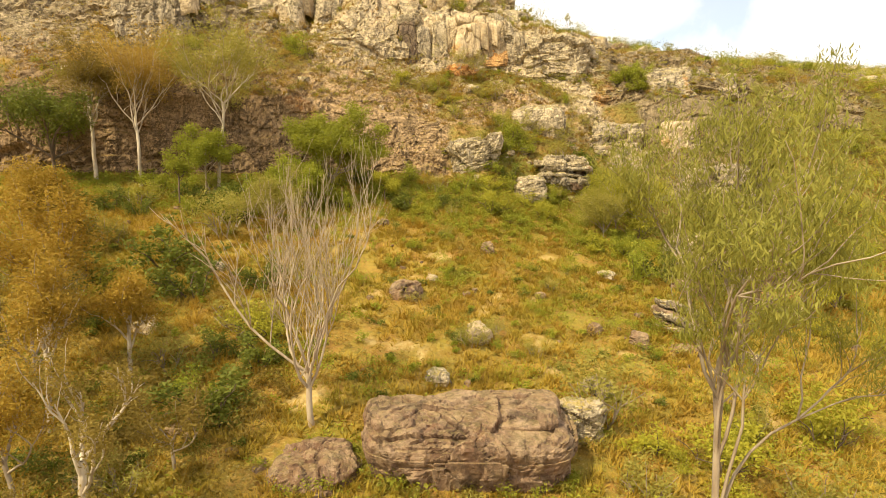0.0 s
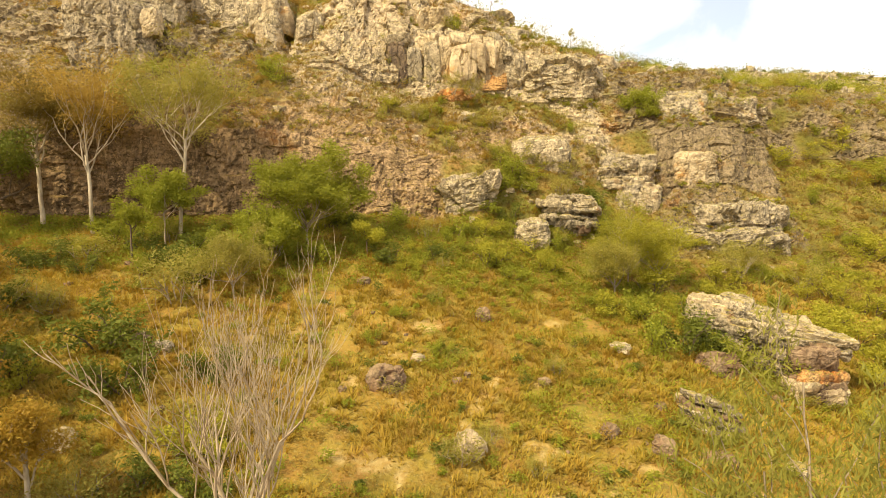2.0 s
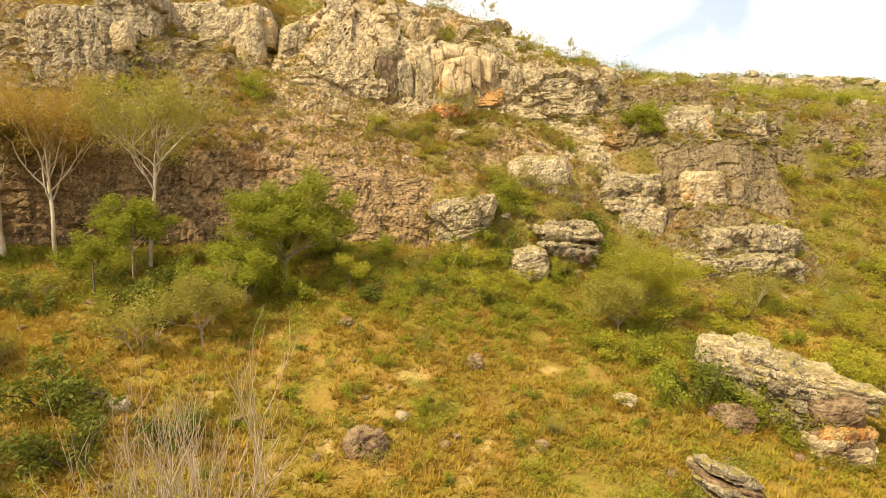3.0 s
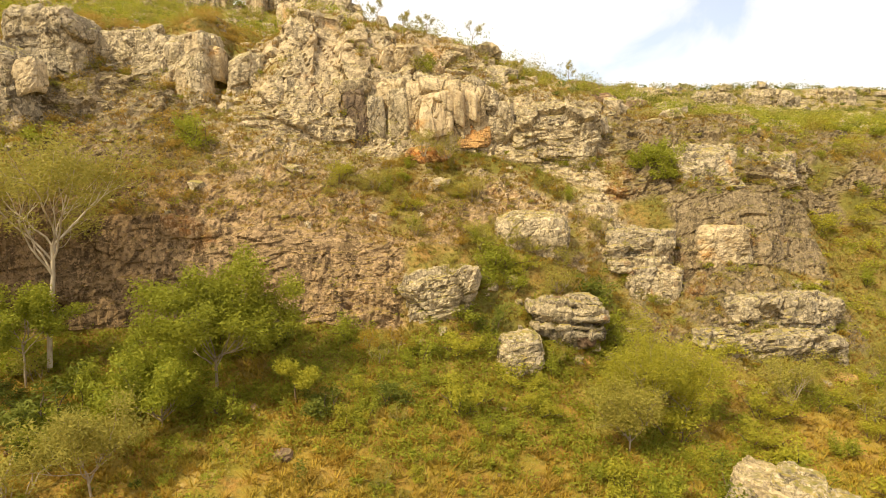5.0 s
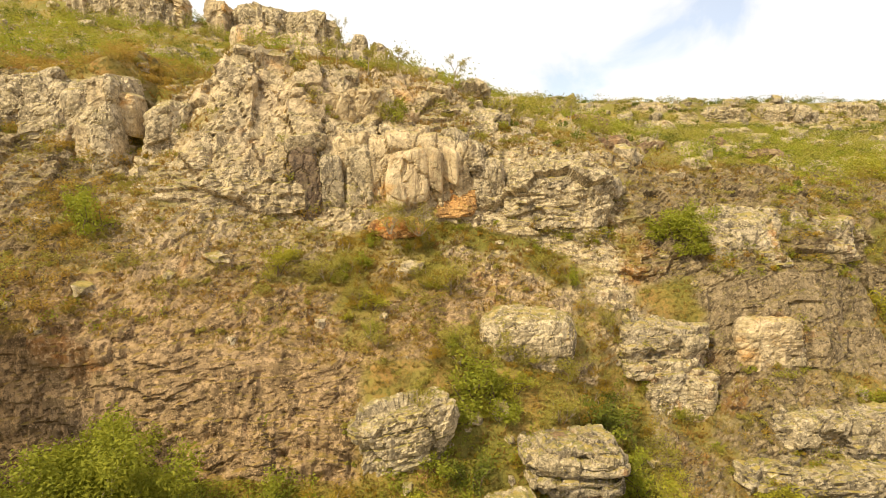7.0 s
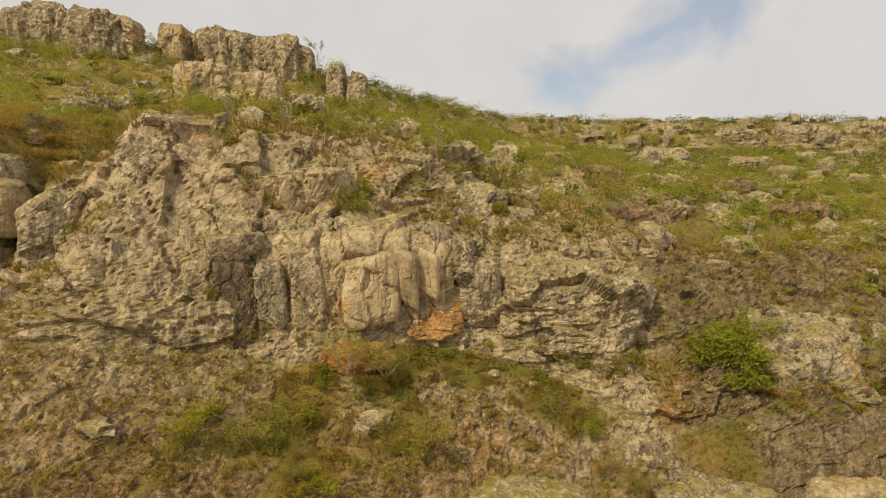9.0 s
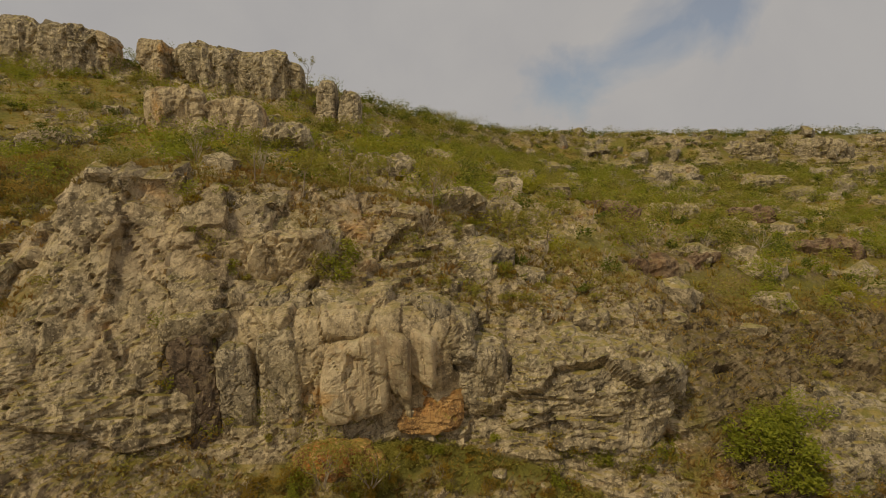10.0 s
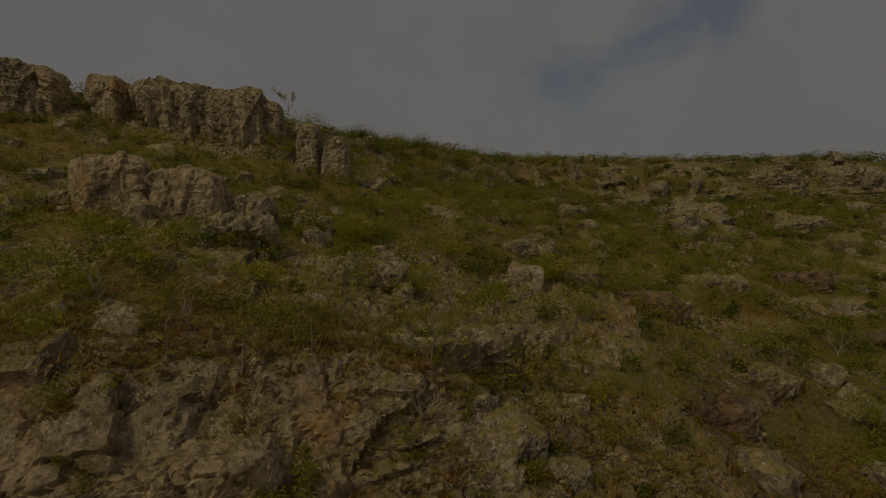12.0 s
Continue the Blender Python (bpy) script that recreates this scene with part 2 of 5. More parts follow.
def rock_colour(t, base, pale, dark, rust, rust_low=0.62, moss=0.8, speckle=0.85, lichen=1.0, cracks=1.0):
    """Sandstone: pale and grey beds, black lichen streaks, rusty stains, dirt in the joints, growth on level tops."""
    light = tuple(min(0.80, 1.30 * v) for v in pale)
    c = blend(t, noise_fac(t, 0.55, 5, 0.36, 0.62), base, pale)
    c = blend(t, maths(t, "MULTIPLY", noise_fac(t, 1.5, 6, 0.48, 0.64), 0.8), c, tuple(0.62 * v for v in base))
    c = blend(t, noise_fac(t, 0.30, 4, rust_low, rust_low + 0.10, distort=0.6), c, rust)
    c = blend(t, maths(t, "MULTIPLY", noise_fac(t, 0.9, 6, 0.52, 0.62, (1, 1, 0.18)), 0.70), c, dark)
    c = blend(t, maths(t, "MULTIPLY", noise_fac(t, 2.4, 5, 0.56, 0.62, (1, 1, 0.14), 0.65), 0.60), c, dark)
    c = blend(t, maths(t, "MULTIPLY", noise_fac(t, 2.6, 9, 0.525, 0.56, (1, 1, 1.1), 0.74), speckle), c, light)
    c = blend(t, maths(t, "MULTIPLY", noise_fac(t, 3.4, 9, 0.545, 0.575, (1, 1, 1.3), 0.76), 0.30 + 0.45 * lichen), c, dark)
    c = blend(t, maths(t, "MULTIPLY", noise_fac(t, 0.9, 6, 0.52, 0.62, (1, 1, 0.8), 0.7), 0.32 * lichen), c, (0.40, 0.32, 0.17))
    c = blend(t, maths(t, "MULTIPLY", noise_fac(t, 7.5, 6, 0.57, 0.60, (1, 1, 1), 0.7), 0.70 * lichen), c, light)
    c = blend(t, maths(t, "MULTIPLY", noise_fac(t, 9.5, 5, 0.57, 0.61, (1, 1, 0.8), 0.7), 0.55 * lichen), c, tuple(0.8 * v for v in dark))
    c = blend(t, maths(t, "MULTIPLY", joints(t, 0.45, 0.012, (1, 1, 0.75)), 0.45 * cracks), c, tuple(0.6 * v for v in dark))
    growth = blend(t, noise_fac(t, 3.0, 5, 0.42, 0.6), (0.34, 0.25, 0.055), (0.20, 0.18, 0.03))
    top = maths(t, "MULTIPLY", flat_top(t, 0.55, 0.85), noise_fac(t, 1.7, 5, 0.36, 0.52))
    return blend(t, maths(t, "MULTIPLY", top, moss), c, growth)


def rock_material(name, base, pale, dark, rust, rust_low=0.62, moss=0.8, speckle=0.85, lichen=1.0, cracks=1.0):
    m, t, b = material(name, 0.92)
    t.links.new(rock_colour(t, base, pale, dark, rust, rust_low, moss, speckle, lichen, cracks), b.inputs["Base Color"])
    rough = maths(t, "SUBTRACT", noise_fac(t, 6.0, 8, 0.2, 0.8, (1, 1, 0.6), 0.7), maths(t, "MULTIPLY", joints(t, 4.0, 0.08, (1, 1, 0.9)), 0.10 * lichen))
    bump(t, b, rough, 1.0, 0.07)
    return m


BASE, PALE, DARK, RUST = (0.335, 0.270, 0.170), (0.49, 0.400, 0.265), (0.105, 0.082, 0.052), (0.44, 0.225, 0.07)
ROCK = rock_material("weathered_sandstone", BASE, PALE, DARK, RUST, 0.64)
ROCK_PALE = rock_material("pale_sandstone", (0.46, 0.355, 0.215), (0.60, 0.475, 0.30), (0.14, 0.105, 0.065), (0.52, 0.29, 0.10), 0.58, 0.5, 0.35, 0.6, 0.8)
ROCK_SLAB = rock_material("clean_buff_sandstone", (0.56, 0.42, 0.255), (0.70, 0.56, 0.36), (0.20, 0.145, 0.09), (0.58, 0.34, 0.13), 0.60, 0.4, 0.2, 0.3, 0.4)
ROCK_BROWN = rock_material("brown_weathered_rock", (0.19, 0.105, 0.062), (0.31, 0.215, 0.135), (0.08, 0.055, 0.038), (0.28, 0.16, 0.08), 0.60, 0.2, 0.5, 0.45, 0.4)
ROCK_GREY = rock_material("dark_lichened_sandstone", (0.255, 0.205, 0.135), (0.40, 0.33, 0.225), (0.065, 0.052, 0.038), (0.38, 0.18, 0.06), 0.62)
# colour of the water-stained hollow, reused as painted shade at the outcrop's undercut foot
ROCK_STAIN_SHADE = rock_material("water_stain_and_shade_rock", (0.13, 0.09, 0.06), (0.20, 0.145, 0.095), (0.05, 0.038, 0.03), (0.22, 0.12, 0.05), 0.70)
ROCK_RUST = rock_material("rusty_rock", (0.46, 0.21, 0.062), (0.50, 0.30, 0.12), (0.11, 0.065, 0.035), (0.44, 0.15, 0.03), 0.50)


def ground_material():
    m, t, b = material("hillside", 0.95)
    straw, green, earth = (0.34, 0.235, 0.042), (0.23, 0.185, 0.022), (0.32, 0.175, 0.04)
    c = blend(t, noise_fac(t, 0.22, 4, 0.40, 0.60), straw, green)
    c = blend(t, noise_fac(t, 0.8, 5, 0.45, 0.66), c, earth)
    c = blend(t, maths(t, "MULTIPLY", noise_fac(t, 4.5, 5, 0.5, 0.68), 0.75), c, (0.12, 0.105, 0.018))
    c = blend(t, maths(t, "MULTIPLY", noise_fac(t, 9.0, 4, 0.56, 0.7), 0.6), c, (0.52, 0.39, 0.15))
    c = blend(t, attribute(t, "bare"), c, blend(t, noise_fac(t, 3.5, 5, 0.4, 0.6), (0.54, 0.40, 0.16), (0.42, 0.27, 0.085)))
    scrub = blend(t, noise_fac(t, 1.1, 5, 0.4, 0.62), (0.28, 0.225, 0.055), (0.34, 0.205, 0.065))
    scrub = blend(t, noise_fac(t, 0.16, 5, 0.40, 0.55), scrub, (0.185, 0.165, 0.032))
    scrub = blend(t, noise_fac(t, 5.0, 5, 0.48, 0.66), scrub, (0.13, 0.115, 0.025))
    c = blend(t, attribute(t, "scrub"), c, scrub)
    r = rock_colour(t, (0.35, 0.275, 0.165), (0.51, 0.41, 0.265), (0.10, 0.076, 0.048), (0.38, 0.20, 0.07), 0.60)
    r = blend(t, attribute(t, "earthy"), r, blend(t, 1.0, r, (0.75, 0.64, 0.55), "MULTIPLY"))
    r = blend(t, attribute(t, "dull"), r, blend(t, 1.0, r, (0.54, 0.51, 0.47), "MULTIPLY"))
    r = blend(t, attribute(t, "sheer"), r, rock_colour(t, (0.44, 0.335, 0.20), (0.60, 0.47, 0.30), (0.14, 0.10, 0.062), (0.52, 0.29, 0.11), 0.51, 0.5, 0.25, 0.55, 0.8))
    t.links.new(blend(t, attribute(t, "rock"), c, r), b.inputs["Base Color"])
    bump(t, b, noise_fac(t, 6.0, 8, 0.2, 0.8, (1, 1, 0.8), 0.7), 1.0, 0.08)
    return m


def leaf_material(name, a, b_col, clear=0.35, patches=None):
    """Leaves of two tones, a little light coming through them."""
    m, t, b = material(name, 0.7)
    geo = t.nodes.new("ShaderNodeNewGeometry")
    info = t.nodes.new("ShaderNodeObjectInfo")
    c = blend(t, geo.outputs["Random Per Island"], a, b_col)
    if patches:
        c = blend(t, maths(t, "MULTIPLY", noise_fac(t, 0.28, 4, 0.44, 0.60), 0.75), c, patches[0])
        c = blend(t, maths(t, "MULTIPLY", noise_fac(t, 0.5, 4, 0.45, 0.60), 0.8), c, patches[1])
    c = blend(t, maths(t, "MULTIPLY", info.outputs["Random"], 0.45), c, tuple(0.55 * v for v in b_col))
    t.links.new(c, b.inputs["Base Color"])
    tr = t.nodes.new("ShaderNodeBsdfTranslucent")
    t.links.new(c, tr.inputs["Color"])
    mx = t.nodes.new("ShaderNodeMixShader")
    mx.inputs[0].default_value = clear
    t.links.new(b.outputs[0], mx.inputs[1])
    t.links.new(tr.outputs[0], mx.inputs[2])
    t.links.new(mx.outputs[0], t.nodes["Material Output"].inputs["Surface"])
    return m


def bark_material(name, a, b_col):
    m, t, b = material(name, 0.85)
    c = blend(t, noise_fac(t, 3.0, 5, 0.4, 0.62, (1, 1, 0.35)), a, b_col)
    t.links.new(c, b.inputs["Base Color"])
    bump(t, b, noise_fac(t, 20.0, 4, 0.2, 0.8, (1, 1, 0.3)), 0.5, 0.02)
    return m


GROUND = ground_material()
LEAF_GREEN = leaf_material("green_leaves", (0.22, 0.255, 0.025), (0.38, 0.37, 0.035), 0.42)
LEAF_OLIVE = leaf_material("olive_leaves", (0.30, 0.28, 0.05), (0.44, 0.37, 0.075), 0.42)
LEAF_YELLOW = leaf_material("yellow_green_leaves", (0.34, 0.33, 0.03), (0.46, 0.41, 0.04), 0.42)
LEAF_BROWN = leaf_material("brown_olive_leaves", (0.34, 0.22, 0.045), (0.46, 0.31, 0.06), 0.42)
LEAF_NEAR = leaf_material("dull_brown_olive_leaves", (0.20, 0.14, 0.028), (0.30, 0.215, 0.04), 0.42)
LEAF_GUM = leaf_material("gum_leaves", (0.21, 0.215, 0.036), (0.37, 0.34, 0.062), 0.42)
# dark green plants; on the near left slope this tone also carries the shade
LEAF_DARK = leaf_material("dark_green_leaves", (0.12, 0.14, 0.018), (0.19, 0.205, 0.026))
LEAF_RUSSET = leaf_material("russet_leaves", (0.34, 0.20, 0.025), (0.42, 0.285, 0.035), 0.42)
GRASS = leaf_material("dry_grass", (0.54, 0.365, 0.056), (0.42, 0.295, 0.034), 0.35, ((0.30, 0.25, 0.024), (0.42, 0.25, 0.036)))
GRASS_BROWN = leaf_material("brown_grass", (0.40, 0.265, 0.085), (0.33, 0.235, 0.06), 0.35, ((0.24, 0.205, 0.04), (0.34, 0.19, 0.055)))
BARK_DEAD = bark_material("weathered_dead_wood", (0.46, 0.37, 0.25), (0.32, 0.24, 0.16))
BARK_PALE = bark_material("pale_bark", (0.52, 0.44, 0.32), (0.33, 0.26, 0.18))
BARK_GREY = bark_material("grey_bark", (0.36, 0.29, 0.20), (0.24, 0.18, 0.12))
BARK_DARK = bark_material("dark_bark", (0.16, 0.11, 0.07), (0.10, 0.075, 0.05))


# ---- the hillside: break lines across the slope, from the valley to the ridge ----
def line(*points):
    """A break line through a few places (x across, y ahead, z up), smooth between them."""
    px, py, pz = (np.array(v, float) for v in zip(*points))

    def at(x):
        x = np.clip(x, px[0], px[-1])
        i = np.clip(np.searchsorted(px, x) - 1, 0, len(px) - 2)
        u = (x - px[i]) / (px[i + 1] - px[i])
        u = 0.5 * u + 0.5 * u * u * (3 - 2 * u)
        return py[i] + u * (py[i + 1] - py[i]), pz[i] + u * (pz[i + 1] - pz[i])
    return at


LINES = [
    line((-300, -2000, -60), (300, -2000, -60)),
    line((-300, -60, -32), (300, -60, -34)),
    line((-300, 4, -12.0), (300, 4, -15.0)),
    line((-60, 20, -6.8), (0, 20, -8.2), (12, 20, -9.7), (45, 20, -12)),
    line((-60, 31, -2.5), (-16, 31, -3.8), (0, 31, -5.1), (10, 31.5, -6.0), (20, 33, -7.4), (60, 34, -9.5)),
    line((-60, 40.2, 1.5), (-22, 43.1, 1.0), (-13, 44.2, 1.1), (-4, 44.6, 1.2), (2, 44.4, 0.4), (8, 44.2, -1.1), (15, 46, -2.2), (24, 46.3, -2.8), (100, 52, -4)),
    line((-60, 40.6, 8.5), (-22, 43.4, 7.0), (-13, 45.3, 7.2), (-8, 46.2, 6.4), (-4, 46.8, 5.9), (0, 47.4, 5.2), (9, 48.9, 4.3), (14, 51.0, 1.8), (17, 51.4, 1.4), (20, 51.4, 3.4), (24, 51.8, 3.4), (27, 52.4, 2.6), (30, 52.4, 1.6), (100, 60, 1)),
    line((-60, 45, 13), (-22, 48.0, 12.4), (-14, 50.6, 13.0), (-9, 51.2, 12.5), (-5, 52.8, 11.6), (-1, 54.0, 10.7), (4, 54.9, 11.0), (8, 54.2, 10.2), (12, 53.6, 8.8), (15, 53.8, 7.6), (18, 53.8, 8.2), (21, 53.2, 8.7), (25, 54.4, 8.4), (28, 55.8, 8.0), (30.5, 56.4, 5.6), (100, 66, 5)),
    line((-60, 49, 18), (-22, 50.8, 16.6), (-16, 53.0, 15.8), (-13.4, 53.8, 15.4), (-12.2, 55.0, 15.2), (-11.0, 53.9, 15.3), (-8.5, 53.0, 15.8), (-4, 54.2, 16.0), (1, 55.4, 16.4), (5, 56.2, 15.8), (8, 56.2, 15.0), (12.5, 56.6, 13.3), (15, 56.0, 12.0), (17.5, 56.8, 11.8), (20, 57.0, 10.8), (24, 57.0, 11.9), (27, 56.2, 10.8), (30, 57.6, 10), (100, 72, 9)),
    line((-60, 56, 22), (-20, 55.2, 19.5), (-17, 54.8, 19.2), (-14, 54.9, 20.2), (-12.2, 56.4, 18.8), (-10.5, 55.8, 18.4), (-7, 55.6, 20.8), (-4, 56.2, 20.4), (1, 58.6, 20.0), (5, 58.6, 18.7), (8, 60.4, 17.2), (12.8, 60, 15.5), (18.6, 60, 13.8), (23, 60, 13.9), (30, 62, 13.0), (100, 80, 11)),
    line((-60, 70, 28), (-8, 70.4, 22.8), (1, 70.3, 21.2), (12, 72.5, 19.4), (20, 73, 17.2), (32, 75, 15.2), (100, 90, 14)),
    line((-60, 86, 35), (-24, 86, 29.8), (-8, 87, 27.0), (6, 100, 24.6), (16, 114, 23.4), (40, 119, 22), (57, 124, 22.4), (120, 128, 22)),
    line((-60, 92, 38), (-24, 90.4, 32.2), (-9, 90, 29.8), (2, 108, 28.9), (9, 113, 28.0), (16, 119, 27.5), (30, 126, 27.6), (57, 129.5, 27.8), (120, 138, 28.2)),
    line((-300, 190, 36), (300, 190, 27)),
    line((-300, 500, -20), (300, 500, -30)),
    line((-300, 3500, -60), (300, 3500, -60)),
]
STEPS = [4, 8, 26, 48, 46, 72, 60, 56, 48, 34, 70, 60, 30, 10, 6]
ROCKY = [-1.2, -1.2, -1.0, -0.75, -0.75, 0.80, 0.52, 0.95, 0.72, 0.44, 0.36, 0.44, 0.3, -1, -1]
# how strongly the rock of each band stands out
ROUGH = [0, 0, 0, 0.5, 0.6, 0.60, 0.60, 0.95, 0.90, 0.8, 0.8, 1.0, 1.3, 0, 0]


def rocky_at(k, x):
    """How much bare rock a band has: the low cliff ends where the boulders begin, a green gully parts the upper one."""
    r = np.full(len(x), ROCKY[k])
    if k == 5:
        r -= 0.75 * ease(-2.0, 3.0, x) - 0.50 * ease(12, 16, x) * ease(31, 28, x)
    if k == 6:
        r += 0.12 * ease(0, -5, x) - 0.06 * ease(0, 6, x) + 0.35 * ease(17.5, 19.5, x) * ease(30, 28, x) - 0.4 * ease(28.5, 31, x)
    if k == 7:
        r -= 0.45 * ease(13, 15, x) * ease(20, 18, x) + 0.5 * ease(28, 31, x)
    if k == 8:
        r -= 0.30 * ease(-9, -12, x) + 0.15 * ease(8, 14, x) - 0.35 * ease(16, 19, x) * ease(32, 29, x)
    if k == 9:
        r += 0.16 * ease(-6, 2, x) * ease(24, 14, x)
    return r


def trodden(x, y):
    """Bare pale soil in the meadow: two faint goat trails and worn patches; 1 where no grass grows."""
    p = np.stack([x, y, 0 * x], 1)
    wide = 0.28 + 0.6 * fbm(p, 2.5, 2, 31)
    first = np.abs(x + 0.9 - 0.25 * np.sin(0.8 * y) + 0.9 * fbm(p, 1.6, 3, 36) + 0.04 * (y - 24)) / np.maximum(0.08, wide)
    second = np.abs(x - 2.0 + 0.9 * fbm(p, 1.6, 3, 37) - 0.42 * (y - 28)) / np.maximum(0.08, 0.8 * wide)
    trail = np.maximum(ease(1.2, 0.6, first) * ease(19, 21, y) * ease(34, 30, y), ease(1.2, 0.6, second) * ease(24, 26, y) * ease(37, 34, y))
    worn = ease(0.30, 0.42, fbm(p, (2.2, 1.3, 1), 3, 33)) * ease(-14, -8, x) * ease(18, 13, x) * ease(16, 20, y) * ease(40, 34, y)
    return np.maximum(trail, worn) * ease(-0.25, 0.35, fbm(p, 0.7, 3, 35)) * 0.85


def build_hillside():
    near = np.concatenate([np.arange(-36, -22, 0.17), np.arange(-22, 30, 0.135), np.arange(30, 44.01, 0.17)])
    far_l = -36 - np.cumsum(np.geomspace(0.2, 400, 44))
    far_r = 44 + np.cumsum(np.geomspace(0.2, 400, 44))
    X = np.concatenate([far_l[::-1], near, far_r])
    ys, zs = zip(*[ln(X) for ln in LINES])
    ys, zs = np.array(ys), np.array(zs)
    Y, Z, R, B = [], [], [], []
    for k, n in enumerate(STEPS):
        for u in np.arange(n) / n:
            Y.append(ys[k] + u * (ys[k + 1] - ys[k]))
            Z.append(zs[k] + u * (zs[k + 1] - zs[k]))
            a = rocky_at(k, X)
            edge = min(1.0, u * n / 4.0)
            before = rocky_at(max(0, k - 1), X)
            R.append(before + (a - before) * edge)
            B.append(k + u)
    Y.append(ys[-1]), Z.append(zs[-1]), R.append(np.full(len(X), -1.0)), B.append(len(STEPS))
    Y, Z, R, B = np.array(Y), np.array(Z), np.array(R), np.array(B)
    XX = np.broadcast_to(X, Y.shape)
    p = np.stack([XX.ravel(), Y.ravel(), Z.ravel()], 1)
    band = np.repeat(B, len(X))
    core = ease(-150, -60, p[:, 0]) * ease(170, 80, p[:, 0]) * ease(5, 18, p[:, 1]) * ease(170, 140, p[:, 1])
    p[:, 1] += core * ease(4.2, 5.0, band) * 0.9 * fbm(p, (5, 60, 9), 3, 3)
    p[:, 2] += core * (0.35 * fbm(p, 6.0, 3, 8) + 0.10 * fbm(p, 1.3, 3, 12))
    rows, cols = Y.shape
    g = p.reshape(rows, cols, 3)
    nrm = np.cross(np.gradient(g, axis=1), np.gradient(g, axis=0)).reshape(-1, 3)
    nrm /= np.linalg.norm(nrm, axis=1)[:, None] + 1e-9
    stone = ease(-0.12, 0.12, R.ravel() - 0.42 + 0.55 * fbm(p, (3.4, 3.4, 1.8), 4, 21)) * core
    busy = np.nonzero(stone > 0.01)[0]
    out = np.zeros(len(p))
    high = np.interp(band, np.arange(len(ROUGH)) + 0.5, ROUGH)
    out[busy] = high[busy] * (relief(p[busy], 5, True, 0.65) + 0.15)
    low = busy[(band[busy] < 7.2)]
    mixed = ease(7.2, 6.7, band[low])
    out[low] += mixed * (0.72 * wall_relief(p[low], 25) + 0.1 - out[low])
    out -= 0.6 * ease(5.42, 5.25, band) * ease(5.0, 5.08, band) * ease(2, -1, p[:, 0]) * ease(-0.1, 0.35, fbm(p, (2.2, 2.2, 1.2), 3, 93))
    # the sheer buff face of the dome, and the plates of the face left of the bulge
    sheer = ease(7.6, 7.9, band) * ease(9.1, 8.9, band) * ease(-11.0, -9.0, p[:, 0]) * ease(3.5, 1.5, p[:, 0])
    sheer = np.maximum(sheer, 0.7 * ease(7.3, 7.6, band) * ease(8.3, 8.0, band) * ease(-9.5, -7.5, p[:, 0]) * ease(-3.5, -5.0, p[:, 0]))
    slick = np.nonzero(sheer * stone > 0.01)[0]
    out[slick] += sheer[slick] * (0.85 * faces_relief(p[slick], 17) + 0.1 - out[slick])
    p += nrm * (out * stone)[:, None]
    scrub = ease(4.7, 5.4, band)
    earthy = ease(7.2, 6.2, band) * ease(15, 9, p[:, 0])
    me = mesh_of("ground", p, grid_faces(rows, cols), GROUND, False, {"rock": stone, "scrub": scrub, "earthy": earthy, "dull": np.maximum(ease(13.5, 16, p[:, 0]) * ease(10.2, 9.2, band), 0.7 * ease(-10.5, -14, p[:, 0]) * ease(10.0, 9.2, band)), "sheer": sheer * ease(-0.25, 0.1, fbm(p, (2.5, 2.5, 1.5), 3, 91)), "bare": trodden(p[:, 0], p[:, 1])})
    ob = tagged(new("ground", me), "rocky hillside with dry grass, ledges and sandstone cliff bands", "hillside", kind="structure")
    g = p.reshape(rows, cols, 3)
    return ob, X, g, stone.reshape(rows, cols)


ground, GX, GRID, STONE = build_hillside()


def level_at(x, y):
    """How level the hillside is at a place: 1 flat, 0 upright."""
    a, b, c = height(x, y - 0.3)[0], height(x, y + 0.3)[0], height(x + 0.3, y)[0]
    m = height(x, y)[0]
    return 1 / math.sqrt(1 + ((b - a) / 0.6) ** 2 + ((c - m) / 0.3) ** 2)


def height(x, y):
    """The hillside's height at a place, and how rocky it is there."""
    i = int(np.clip(np.searchsorted(GX, x), 1, len(GX) - 1))
    if x - GX[i - 1] < GX[i] - x:
        i -= 1
    col_y = np.maximum.accumulate(GRID[:, i, 1])
    j = int(np.clip(np.searchsorted(col_y, y), 1, len(col_y) - 1))
    u = np.clip((y - col_y[j - 1]) / max(1e-6, col_y[j] - col_y[j - 1]), 0, 1)
    return GRID[j - 1, i, 2] + u * (GRID[j, i, 2] - GRID[j - 1, i, 2]), STONE[j, i]


# ---- rocks ----
FEET = []


